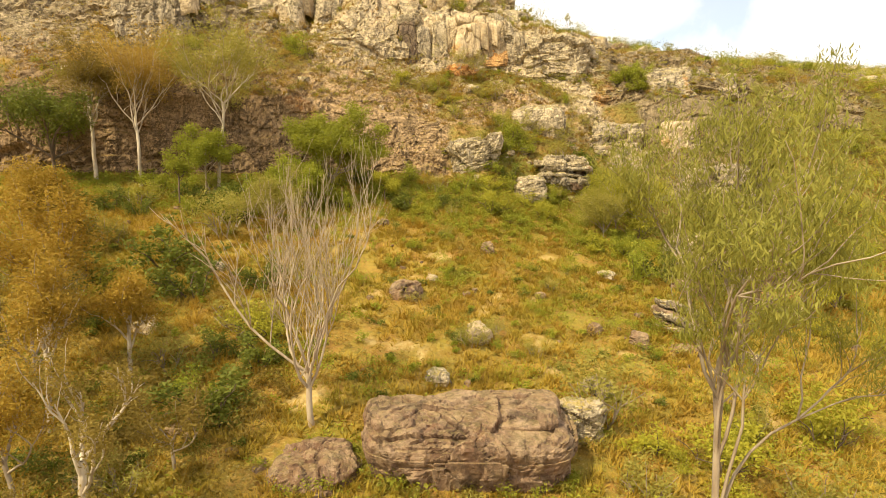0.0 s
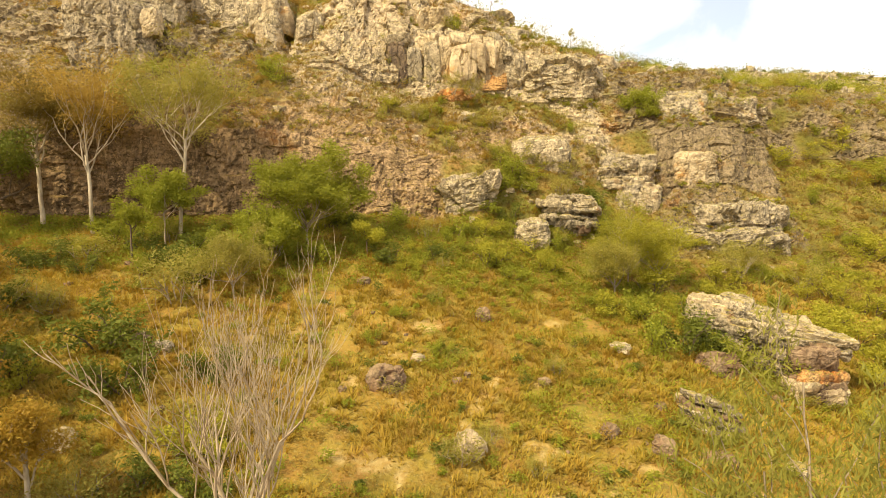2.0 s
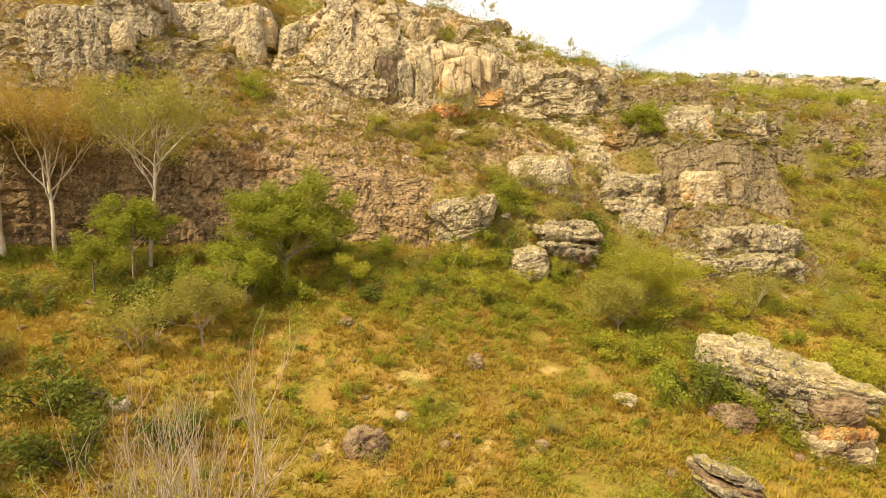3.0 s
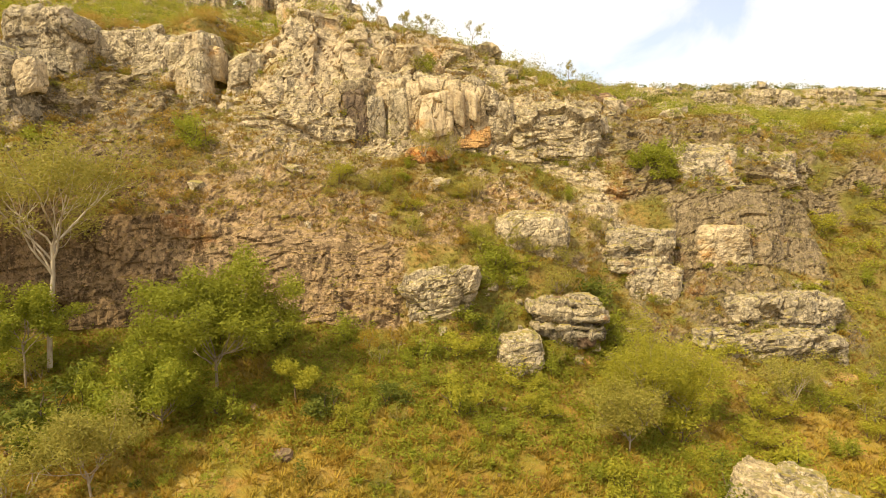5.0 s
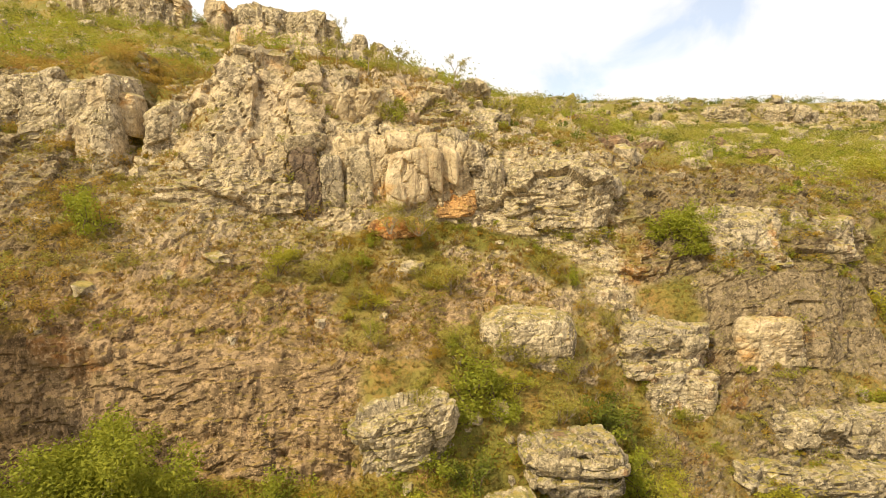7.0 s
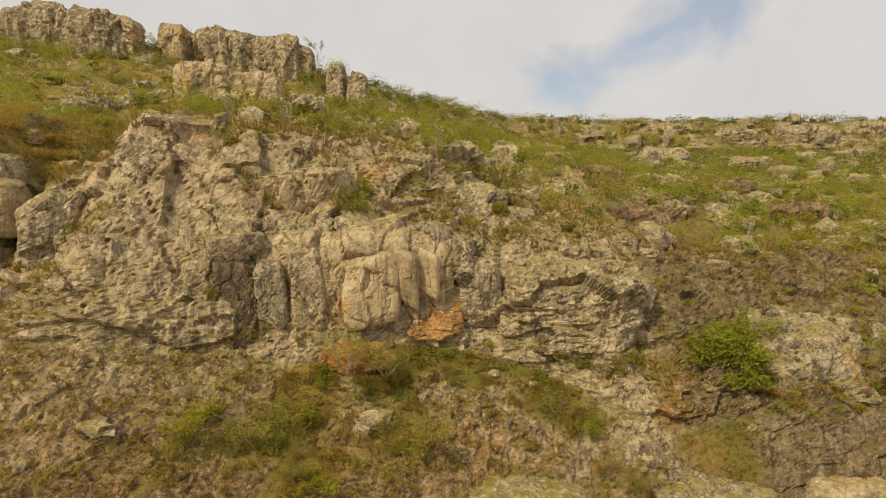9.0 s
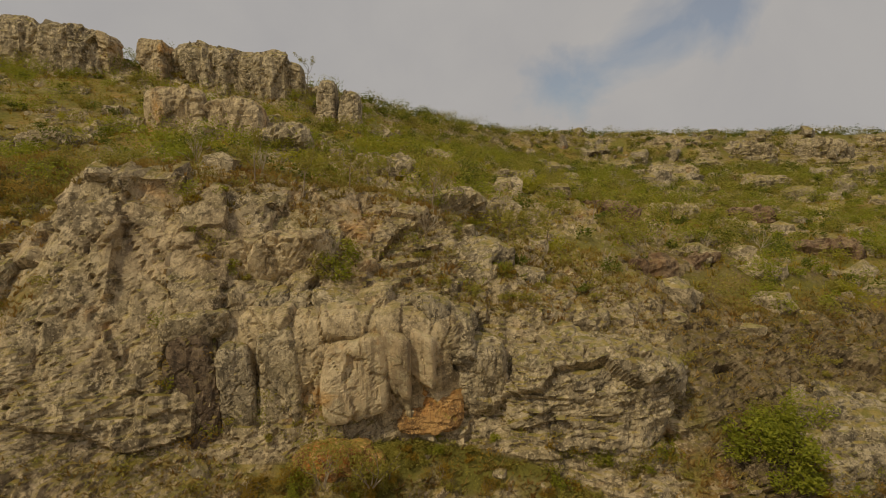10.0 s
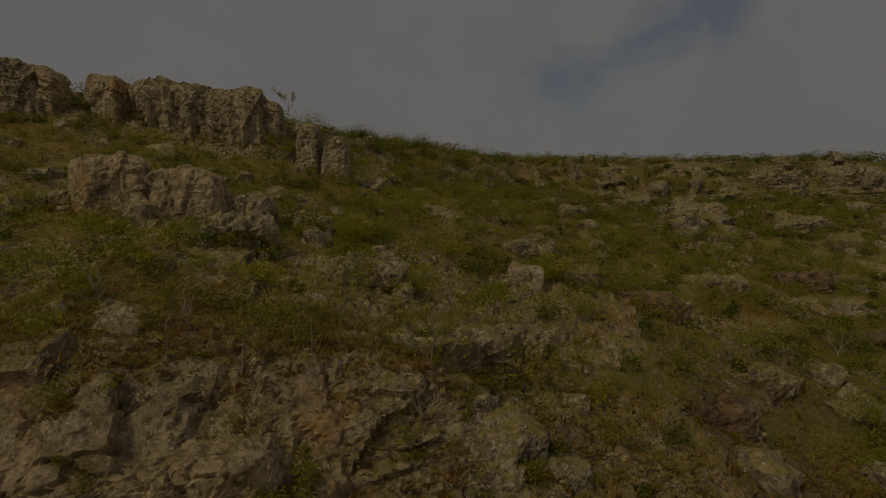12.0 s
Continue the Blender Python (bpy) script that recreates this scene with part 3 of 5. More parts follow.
def rock(name, x, y, z, w, d, h, seed, skin=None, square=0.62, lean=0.0, turn=0.0, res=0.16, rough=1.0, label="", category="rock", cut=0.0, bedding=0.6, parent=None, smooth=0.0, column=1.0, taper=0.0):
    """A jointed rock mass: centre of its foot, width, depth, height. lean: its front overhangs (metres at the top)."""
    nu = int(np.clip(2.2 * (w + d) / res, 24, 260))
    nv = int(np.clip(2.0 * h / res + d / res * 0.7, 14, 130))
    def sp(v):
        return np.sign(v) * np.abs(v) ** square

    def even(a0, a1, across, up, n, ends):
        """Angles that cut the rounded box's outline into equal lengths."""
        a = np.linspace(a0, a1, 1500)
        run = np.hypot(np.diff(sp(np.cos(a)) * across), np.diff(sp(np.sin(a)) * up)).cumsum()
        return np.interp(np.linspace(0, run[-1], n, endpoint=ends), np.concatenate([[0], run]), a)
    th = even(0, 2 * np.pi, w / 2, d / 2, nu, False)
    ph = even(-0.30 * np.pi, 0.499 * np.pi, (w + d) / 4, 0.62 * h, nv, True)
    P, T = np.meshgrid(ph, th, indexing="ij")
    lx, ly, lz = sp(np.cos(P)) * sp(np.cos(T)), sp(np.cos(P)) * sp(np.sin(T)), sp(np.sin(P))
    p = np.stack([lx.ravel() * w / 2, ly.ravel() * d / 2, lz.ravel() * h * 0.62 + h * 0.38], 1)
    n = np.stack([lx.ravel() / w, ly.ravel() / d, lz.ravel() / h], 1)
    n /= np.linalg.norm(n, axis=1)[:, None] + 1e-9
    size = min(1.0, 0.28 * (w + d + h) / 3 + 0.12)
    q = p / size + seed * 31.7
    q[:, 2] *= column
    form = relief(q, seed, True, bedding)
    if smooth:
        form = smooth * faces_relief(q, seed) + (1 - smooth) * form
    FEET.append((x, y, w, d))
    p += n * ((form * size * rough + 0.11 * min(w, d, h) * fbm(q, 3.0, 2, seed + 2))[:, None])
    p[-nu:] = p[-nu:].mean(axis=0)
    p[:, :2] *= (1 + taper * (np.clip(p[:, 2] / h, 0, 1) - 0.7))[:, None]
    p[:, 1] -= lean * (p[:, 2] / h - 0.3)
    p[:, 2] += cut * p[:, 0] / w * h
    c, s = math.cos(radians(turn)), math.sin(radians(turn))
    p[:, :2] = np.stack([c * p[:, 0] - s * p[:, 1], s * p[:, 0] + c * p[:, 1]], 1)
    me = mesh_of(name, p, grid_faces(nv, nu, True), skin or ROCK)
    ob = new(name, me)
    ob.location = (x, y, z)
    if parent:
        ob.parent, ob.matrix_parent_inverse = parent, Matrix.Translation(-parent.location)
        return tagged(ob, label)
    return tagged(ob, label or "grey weathered sandstone rock on the hillside", category)


# ---- things ----
def blocks(ob, w, d, h, rows, cols, seed, skins, lean=0.0, smooth=0.0, proud=0.30, name="block"):
    """Jointed blocks standing out of a rock mass's front, course by course."""
    rng = np.random.default_rng(seed)
    x, y, z = ob.location
    for r in range(rows):
        high = h * 0.86 / rows
        shift = 0.5 * (r % 2) + 0.3 * rng.random()
        for c in range(cols):
            u = ((c + shift) % cols + 0.5) / cols - 0.5 + 0.10 * (rng.random() - 0.5)
            if rng.random() < 0.18:
                continue
            bw, bh = w / cols * (0.75 + 0.5 * rng.random()), high * (0.85 + 0.4 * rng.random())
            front = d * (0.5 - proud * 0.9) * math.sqrt(max(0.1, 1 - (1.7 * u) ** 2)) + lean * (r / rows - 0.3) + 0.25 * (rng.random() - 0.5)
            rock(name, x + 0.86 * w * u, y - front, z + high * r + 0.04 * h, bw, d * proud * 1.6, bh, seed + 10 * r + c, skins[int(rng.integers(len(skins)))], 0.42, 0.1 * rng.random(),
                 24 * (rng.random() - 0.5), 0.16, 0.55, "", cut=0.5 * (rng.random() - 0.5), bedding=0.8, parent=ob, smooth=smooth)


# ---- rock masses of the upper cliff ----
SMOOTH = "tall smooth pale cliff bulge with black water streaks above the ledge"
bulge = rock("cliff_bulge", 1.9, 56.7, 11.3, 8.6, 5.0, 4.7, 11, ROCK_PALE, 0.40, 0.7, 2, 0.11, 0.7, SMOOTH, "cliff", smooth=0.8)
for k, (bx, bz, bw, bh, skin) in enumerate(((-2.2, 14.6, 1.5, 1.5, ROCK), (-0.9, 15.0, 1.4, 1.5, ROCK_GREY), (0.3, 14.8, 1.2, 1.7, ROCK), (1.5, 15.1, 1.7, 1.4, ROCK), (2.9, 15.0, 1.3, 1.5, ROCK_PALE), (3.9, 14.9, 1.2, 1.2, ROCK), (4.9, 14.9, 1.3, 1.3, ROCK_GREY), (5.9, 14.2, 1.3, 1.5, ROCK))):
    rock("block", bx, 55.2 + 0.12 * (k % 3), bz, bw, 2.0, bh, 130 + k, skin, 0.42, -0.3, 17 * math.sin(2.3 * k), 0.09, 0.8, "", cut=0.3 * math.sin(1.7 * k), parent=bulge, smooth=0.4)
rock("rusty_hollow", 4.8, 54.95, 11.7, 2.7, 1.2, 1.8, 12, ROCK_RUST, 0.5, -0.5, 0, 0.09, 0.4, "rust-orange hollow under the cliff", parent=bulge)
rock("slab", 2.3, 54.25, 12.6, 2.3, 1.3, 2.5, 111, ROCK_SLAB, 0.42, 0.25, 6, 0.09, 0.50, "smooth buff slab", parent=bulge, bedding=0, cut=0.18, smooth=0.9)
rock("slab", 3.8, 54.3, 13.3, 0.95, 1.1, 1.9, 112, ROCK_SLAB, 0.34, 0.25, -8, 0.08, 0.30, "smooth buff slab", parent=bulge, bedding=0, cut=-0.25, smooth=0.9)
rock("slab", 4.75, 54.45, 13.6, 0.9, 1.1, 1.6, 113, ROCK_SLAB, 0.34, 0.2, -14, 0.08, 0.30, "smooth buff slab", parent=bulge, bedding=0, cut=-0.3, smooth=0.9)
rock("rib", -0.35, 54.3, 12.3, 1.5, 1.1, 3.2, 119, ROCK, 0.5, 0.3, 3, 0.10, 0.45, "grey streaked rib", parent=bulge, bedding=0, smooth=0.8)
rock("rib", -1.8, 54.2, 11.9, 1.3, 1.1, 3.0, 116, ROCK_GREY, 0.5, 0.3, 4, 0.10, 0.5, "grey streaked rib", parent=bulge, bedding=0, smooth=0.8)
rock("shoulder", 6.6, 55.6, 12.2, 2.0, 1.9, 2.4, 114, ROCK, 0.55, 0.3, 0, 0.10, 0.7, "grey rounded shoulder", parent=bulge, bedding=0.3, smooth=0.6)
rock("stained_hollow", -3.3, 54.2, 11.6, 1.9, 1.5, 4.0, 115, ROCK_STAIN_SHADE, 0.5, 0.1, 4, 0.11, 0.5, "dark water-stained hollow", parent=bulge, bedding=0, smooth=0.8)
rock("roof", -3.2, 54.3, 15.1, 2.4, 1.4, 0.9, 120, ROCK, 0.5, 0.2, 10, 0.11, 0.5, "jutting rock roof above the stained hollow", parent=bulge, cut=0.35, smooth=0.5)
mass = rock("cliff_outcrop", 10.7, 56.8, 9.0, 6.6, 5.0, 5.2, 13, ROCK, 0.5, 0.7, -4, 0.12, 0.9, "grey overhanging outcrop with a undercut foot with shade in its dark colour", "rock outcrop", bedding=0.2)
blocks(mass, 6.2, 4.8, 5.2, 4, 4, 500, (ROCK, ROCK, ROCK_GREY), 0.7)
# dark piece under the overhang: the shade there is put into its colour
rock("undercut", 12.0, 55.2, 8.5, 3.2, 1.5, 1.5, 560, ROCK_STAIN_SHADE, 0.6, 0.3, 0, 0.13, 0.5, "undercut foot with shade in its dark colour", parent=mass)
mass = rock("cliff_block", -18.2, 54.8, 16.2, 5.0, 4.2, 2.9, 16, ROCK, 0.40, 0.2, 8, 0.13, 0.8, "pale jointed cliff block above a grassy ledge", "rock outcrop", smooth=0.6)
blocks(mass, 5.0, 4.2, 2.8, 1, 3, 1261, (ROCK, ROCK_PALE), 0.2, 0.6, 0.26, "plate")
rock("cliff_block", -16.5, 54.6, 14.6, 2.6, 4.0, 4.2, 160, ROCK, 0.40, -0.2, 4, 0.12, 0.8, "grey jointed cliff block above a grassy ledge", "rock outcrop", cut=0.10, smooth=0.6)
mass = rock("cliff_block", -14.5, 54.8, 14.0, 3.8, 4.4, 5.2, 17, ROCK, 0.36, -0.9, -6, 0.12, 0.8, "pale jointed cliff block beside a dark cleft", "rock outcrop", cut=0.06, smooth=0.7)
blocks(mass, 3.8, 4.4, 5.0, 2, 3, 1201, (ROCK, ROCK_PALE), -0.9, 0.6, 0.24, "plate")
rock("cliff_block", -10.6, 54.7, 14.1, 2.5, 3.0, 3.4, 18, ROCK, 0.40, -0.2, 14, 0.12, 0.8, "leaning grey cliff block beside a dark cleft", "rock outcrop", cut=0.28, smooth=0.6)
mass = rock("cliff_block", -21.8, 51.9, 15.6, 4.4, 4.0, 4.2, 19, ROCK_GREY, 0.5, 0.3, 0, 0.14, 0.8, "pale jointed cliff block above a grassy ledge", "rock outcrop", smooth=0.6)
blocks(mass, 4.4, 4.0, 4.0, 2, 3, 1221, (ROCK, ROCK_GREY), 0.3, 0.5, 0.26, "plate")
mass = rock("cliff_block", -23.6, 48.0, 12.2, 6.0, 3.2, 4.6, 20, ROCK_GREY, 0.5, 0.5, 4, 0.14, 0.8, "buff cliff block with rusty stains", "rock outcrop", smooth=0.6)
blocks(mass, 6.0, 3.2, 4.4, 2, 4, 1241, (ROCK, ROCK_PALE, ROCK_GREY), 0.5, 0.5, 0.28, "plate")
rock("rock_roof", -1.2, 56.2, 17.0, 4.8, 2.0, 1.5, 662, ROCK_PALE, 0.5, 0.5, 6, 0.12, 0.8, "buff overhanging plate above a bushy recess", "cliff", cut=0.30, smooth=0.6)
mass = rock("cliff_slab", 6.2, 59.6, 14.6, 4.4, 4.2, 3.6, 670, ROCK, 0.5, -1.6, -10, 0.14, 0.9, "grey bedded slab leaning back above the cliff", "rock outcrop", bedding=1.4, cut=-0.2)
blocks(mass, 4.2, 4.0, 3.4, 3, 2, 671, (ROCK, ROCK_GREY), -1.6, name="layer")
rock("rusty_bank", 1.8, 53.6, 10.4, 3.2, 1.2, 1.1, 117, ROCK_RUST, 0.85, 0, 0, 0.12, 0.4, "bare rust-red earth below the pale cliff bulge", "earth bank")
# ---- rocks along the foot of the slope ----
rock("boulder", 2.4, 46.3, 1.2, 4.2, 2.8, 2.9, 22, ROCK, 0.45, 0.5, 6, 0.11, 0.9, "grey rounded boulder on a rusty ledge", "boulder", cut=0.26, bedding=1.0, taper=0.15)
mass = rock("boulder", 9.6, 46.6, -1.3, 3.2, 2.6, 3.6, 23, ROCK_BROWN, 0.6, 0.4, 0, 0.14, 0.8, "big layered grey boulder narrowing to a rusty foot", "boulder", taper=0.55)
for k, (lz, lw, lh, skin) in enumerate(((-0.7, 2.4, 0.50, ROCK_BROWN), (-0.25, 2.9, 0.45, ROCK_GREY), (0.15, 3.3, 0.40, ROCK_BROWN), (0.5, 3.7, 0.50, ROCK_GREY), (0.95, 4.1, 0.42, ROCK), (1.32, 4.3, 0.55, ROCK_GREY), (1.8, 4.1, 0.45, ROCK), (2.2, 3.3, 0.40, ROCK_GREY))):
    rock("layer", 9.6 + 0.22 * math.sin(3.0 * k), 46.2 - 0.05 * k, lz, lw, 0.76 * lw, lh, 230 + k, skin, 0.44, 0.1, 7 * math.sin(2.0 * k), 0.10, 0.8, "", cut=-0.5 + 0.2 * (k % 3), bedding=1.2, parent=mass)
rock("boulder", 6.7, 44.0, -1.3, 2.1, 1.8, 2.3, 24, ROCK, 0.55, 0.1, 5, 0.10, 0.8, "upright pale grey boulder in green scrub", "boulder")
rock("rusty_bank", 9.9, 45.2, -1.7, 2.4, 1.2, 1.1, 25, ROCK_RUST, 0.8, -0.4, 0, 0.10, 0.5, "bare rust-orange earth bank below a boulder", "earth bank")
rock("rusty_bank", 3.0, 45.5, -0.1, 2.2, 1.2, 1.9, 26, ROCK_RUST, 0.55, -0.3, 0, 0.10, 0.9, "bare rust-orange earth bank below a boulder", "earth bank")
rock("boulder", 8.2, 50.4, 3.6, 4.8, 3.0, 3.5, 27, ROCK, 0.6, 0.4, -8, 0.11, 0.55, "smooth pale boulder jutting from the brown slope", "boulder", cut=0.08, smooth=0.45)
mass = rock("rock_outcrop", 16.4, 52.7, 0.4, 4.0, 3.2, 3.2, 28, ROCK_GREY, 0.40, 0.2, 6, 0.13, 0.8, "split grey outcrop with a flat broken face", "rock outcrop")
rock("block", 15.5, 51.7, 0.5, 1.9, 1.8, 2.6, 701, ROCK, 0.36, 0.1, 10, 0.11, 0.6, "", parent=mass, cut=0.1)
rock("block", 17.2, 51.8, 0.8, 1.9, 1.8, 2.5, 702, ROCK, 0.36, 0.1, -4, 0.11, 0.6, "", parent=mass, cut=-0.1)
mass = rock("rock_outcrop", 15.8, 53.2, 3.4, 4.6, 3.0, 2.4, 29, ROCK_GREY, 0.42, 0.2, 8, 0.13, 0.8, "overhanging bedded slabs with an ochre hollow on a split outcrop", "rock outcrop")
for k, (lx, lz, lw, lh, skin) in enumerate(((15.6, 3.4, 4.4, 0.6, ROCK), (15.0, 3.9, 3.4, 0.55, ROCK_GREY), (16.6, 3.9, 2.2, 0.8, ROCK_SLAB), (15.6, 4.5, 4.6, 0.6, ROCK), (16.2, 5.0, 4.0, 0.55, ROCK_GREY), (15.6, 5.4, 2.8, 0.5, ROCK))):
    rock("layer", lx, 52.5 + 0.12 * (k % 3), lz, lw, 2.4, lh, 720 + k, skin, 0.42, 0.1, 8 - 5 * (k % 3), 0.10, 0.8, "", cut=0.3 - 0.25 * (k % 3), bedding=1.2, parent=mass)
mass = rock("rock_outcrop", 21.3, 52.9, 3.6, 3.4, 3.0, 2.5, 30, ROCK_PALE, 0.45, 0.4, 2, 0.14, 0.8, "pale block with a dark undercut on the slope", "rock outcrop", smooth=0.45)
blocks(mass, 3.4, 3.0, 2.5, 2, 2, 740, (ROCK_PALE, ROCK), 0.3, 0.2)
mass = rock("rock_outcrop", 25.2, 57.2, 4.2, 6.0, 5.0, 7.6, 31, ROCK_GREY, 0.45, -0.8, 0, 0.18, 1.0, "tall jointed grey buttress at the end of the cliff", "rock outcrop")
blocks(mass, 6.0, 5.0, 7.4, 5, 5, 760, (ROCK_GREY, ROCK, ROCK_GREY), -0.8)
mass = rock("rock_outcrop", 21.0, 56.0, 5.6, 5.6, 4.6, 6.2, 32, ROCK_GREY, 0.5, -1.8, -6, 0.18, 1.0, "jointed grey buttress beside green scrub", "rock outcrop")
blocks(mass, 5.6, 4.6, 6.0, 5, 4, 820, (ROCK_GREY, ROCK), -1.8)
rock("rock_outcrop", 28.6, 58.6, 5.4, 2.4, 3.0, 5.4, 33, ROCK_GREY, 0.45, 0.4, 10, 0.13, 0.8, "fluted grey pillar at the end of the cliff", "rock outcrop")
mass = rock("rock_outcrop", 22.6, 49.4, -3.8, 9.0, 4.0, 3.9, 34, ROCK_GREY, 0.42, 0.5, -3, 0.14, 1.0, "broad ribbed pale outcrop with a rusty hollow", "rock outcrop", cut=-0.06)
blocks(mass, 9.0, 4.0, 3.9, 3, 6, 860, (ROCK_GREY, ROCK, ROCK, ROCK_PALE), 0.5)
mass = rock("rock_outcrop", 23.8, 50.2, -0.3, 7.2, 3.0, 2.2, 35, ROCK_GREY, 0.42, 0.3, -3, 0.14, 1.0, "layered grey ledge on a broad outcrop", "rock outcrop")
blocks(mass, 7.2, 3.0, 2.2, 2, 5, 900, (ROCK_GREY, ROCK), 0.3, name="layer")
rock("rusty_bank", 26.6, 47.0, -3.7, 2.4, 1.4, 1.3, 36, ROCK_RUST, 0.8, 0, 0, 0.11, 0.4, "bare rust-orange earth in a rock hollow", "earth bank")
mass = rock("rock_outcrop", 32.0, 60.6, 6.6, 4.2, 3.2, 3.2, 37, ROCK_GREY, 0.5, 0.3, 0, 0.18, 1.0, "dark grey layered ledge in yellow-green scrub", "rock outcrop")
blocks(mass, 4.2, 3.2, 3.2, 2, 2, 940, (ROCK_GREY, ROCK_BROWN), 0.3, name="layer")
# ---- slabs in the meadow ----
mass = rock("rock_slab", 17.3, 35.6, -6.2, 5.8, 2.8, 2.6, 38, ROCK_GREY, 0.45, 0.1, -42, 0.11, 1.0, "long pale layered rock slab tilting above green bushes", "rock slab", cut=-0.2)
for k, (along, out, lz, lw, lh, skin) in enumerate(((0.2, -0.3, -4.7, 6.4, 0.7, ROCK_GREY), (-1.4, -0.4, -4.0, 4.0, 0.6, ROCK), (1.5, -0.5, -4.7, 3.6, 0.6, ROCK), (-2.0, 0.1, -3.5, 2.8, 0.55, ROCK_PALE), (0.4, 0.0, -4.0, 3.0, 0.5, ROCK_GREY), (2.2, 0.1, -4.7, 2.2, 0.6, ROCK_PALE), (-0.8, 0.3, -3.5, 2.0, 0.5, ROCK))):
    rock("layer", 17.3 + 0.74 * 0.85 * along + 0.67 * out, 35.6 - 0.67 * 0.85 * along + 0.74 * out, lz + 0.1 + 0.12 * along, 0.86 * lw, 2.7, lh, 380 + k, skin, 0.36, 0.1, -42 + 5 * k % 11, 0.10, 0.85, "", cut=-0.08 * lw / lh, bedding=1.0, parent=mass)
mass = rock("rock_slab", 19.3, 33.3, -6.4, 2.2, 2.0, 1.7, 39, ROCK_BROWN, 0.5, 0.5, -20, 0.10, 0.7, "pale overhanging slab end above a shaded hollow", "rock slab")
for k, (lx, ly, lz, lw, lh, skin) in enumerate(((19.7, 33.3, -5.1, 2.7, 0.6, ROCK_GREY), (20.0, 33.2, -4.6, 2.6, 0.55, ROCK), (19.1, 33.8, -4.3, 2.2, 0.5, ROCK_PALE))):
    rock("layer", lx, ly, lz, lw, 2.2, lh, 390 + k, skin, 0.40, 0.3, -22 + 9 * k, 0.10, 0.55, "", cut=-0.18 * lw / lh, bedding=0.8, parent=mass)
mass = rock("rock_slab", 12.2, 28.7, -8.0, 2.0, 1.6, 1.4, 40, ROCK_BROWN, 0.6, 0.1, 8, 0.09, 0.5, "dark thinly layered rock tilting out of the meadow", "rock")
for k in range(9):
    rock("layer", 12.2 + 0.12 * math.sin(2.1 * k), 28.5 + 0.03 * k, -7.75 + 0.20 * k, 2.5 - 0.05 * abs(k - 5) - 0.12 * (k % 2) - 0.5 * (k == 8), 1.9 - 0.18 * (k % 2), 0.24, 400 + k, ROCK_GREY if k % 3 else ROCK_BROWN, 0.5, 0, 8 + 9 * (k % 3), 0.085, 0.6, "",
         cut=-3.2, bedding=0.5, parent=mass)
rock("rock_slab", 11.6, 26.6, -8.3, 1.6, 1.3, 0.9, 41, ROCK_BROWN, 0.7, 0, 0, 0.08, 0.5, "brown rounded rock in the meadow", "rock")
mass = rock("rock_slab", 0.9, 18.8, -9.9, 7.0, 4.6, 2.6, 42, ROCK_BROWN, 0.42, 0.9, -3, 0.10, 0.55, "huge flat-topped brown rock with grey lichen", "boulder", cut=0.05, taper=0.15)
rock("slab", -1.0, 18.4, -7.9, 3.0, 2.6, 0.7, 421, ROCK_BROWN, 0.42, 0.2, 14, 0.09, 0.6, "", parent=mass, cut=-0.3)
rock("slab", 2.2, 18.6, -7.8, 3.2, 3.0, 0.6, 422, ROCK_BROWN, 0.42, 0.2, -10, 0.09, 0.6, "", parent=mass, cut=0.3)
rock("rusty_bank", 1.6, 16.6, -10.9, 3.0, 1.4, 1.3, 424, ROCK_RUST, 0.6, 0, 4, 0.12, 0.6, "bare orange earth below an overhanging rock", "earth bank")
rock("rock_slab", 4.9, 20.0, -9.4, 2.0, 1.8, 1.9, 43, ROCK, 0.6, 0.3, 6, 0.08, 0.7, "grey lichen-covered boulder against a huge rock", "boulder")
rock("rock_slab", -4.2, 17.8, -10.4, 3.4, 2.4, 1.9, 44, ROCK_BROWN, 0.65, 0.2, 10, 0.11, 0.6, "low brown rock with pale lichen", "boulder")


def stone(x, y, w, h, seed, skin, label):
    z = height(x, y)[0]
    rock("stone", x, y + w * 0.25, z - 0.25 * h, w, 0.8 * w, h, seed, skin, 0.72, 0.05, 20 * (seed % 5) - 40, 0.10, 0.8, label, "stone")


STONES = "small weathered stone in dry meadow grass"
mass = rock("rock_slab", 19.3, 32.9, -8.2, 2.6, 1.8, 2.2, 45, ROCK_BROWN, 0.5, 0.2, -10, 0.10, 0.7, "buff and ochre layered foot below an overhanging slab", "rock slab", bedding=1.2)
for k, (lz, lw, skin) in enumerate(((-7.6, 2.5, ROCK_PALE), (-7.2, 2.9, ROCK_SLAB), (-6.8, 2.8, ROCK_PALE), (-6.4, 2.5, ROCK_RUST))):
    rock("layer", 19.3 + 0.1 * (k % 2), 32.7, lz, lw, 1.7, 0.48, 450 + k, skin, 0.42, 0.1, -14 + 6 * k, 0.09, 0.8, "", cut=0.3, bedding=1.0, parent=mass)
stone(-1.9, 29.1, 1.7, 1.2, 51, ROCK_BROWN, "brown split stone in dry meadow grass")
stone(2.7, 34.4, 0.8, 1.0, 52, ROCK_BROWN, STONES)
stone(-0.6, 31.1, 0.7, 0.6, 53, ROCK_PALE, STONES)
stone(7.4, 27.3, 0.9, 0.7, 54, ROCK_BROWN, STONES)
stone(9.5, 26.5, 1.0, 0.9, 55, ROCK_BROWN, STONES)
stone(9.8, 33.4, 1.1, 0.6, 56, ROCK, STONES)
stone(-12.3, 30.3, 0.9, 0.7, 57, ROCK, STONES)
stone(-13.4, 24.5, 1.2, 0.9, 58, ROCK_PALE, STONES)
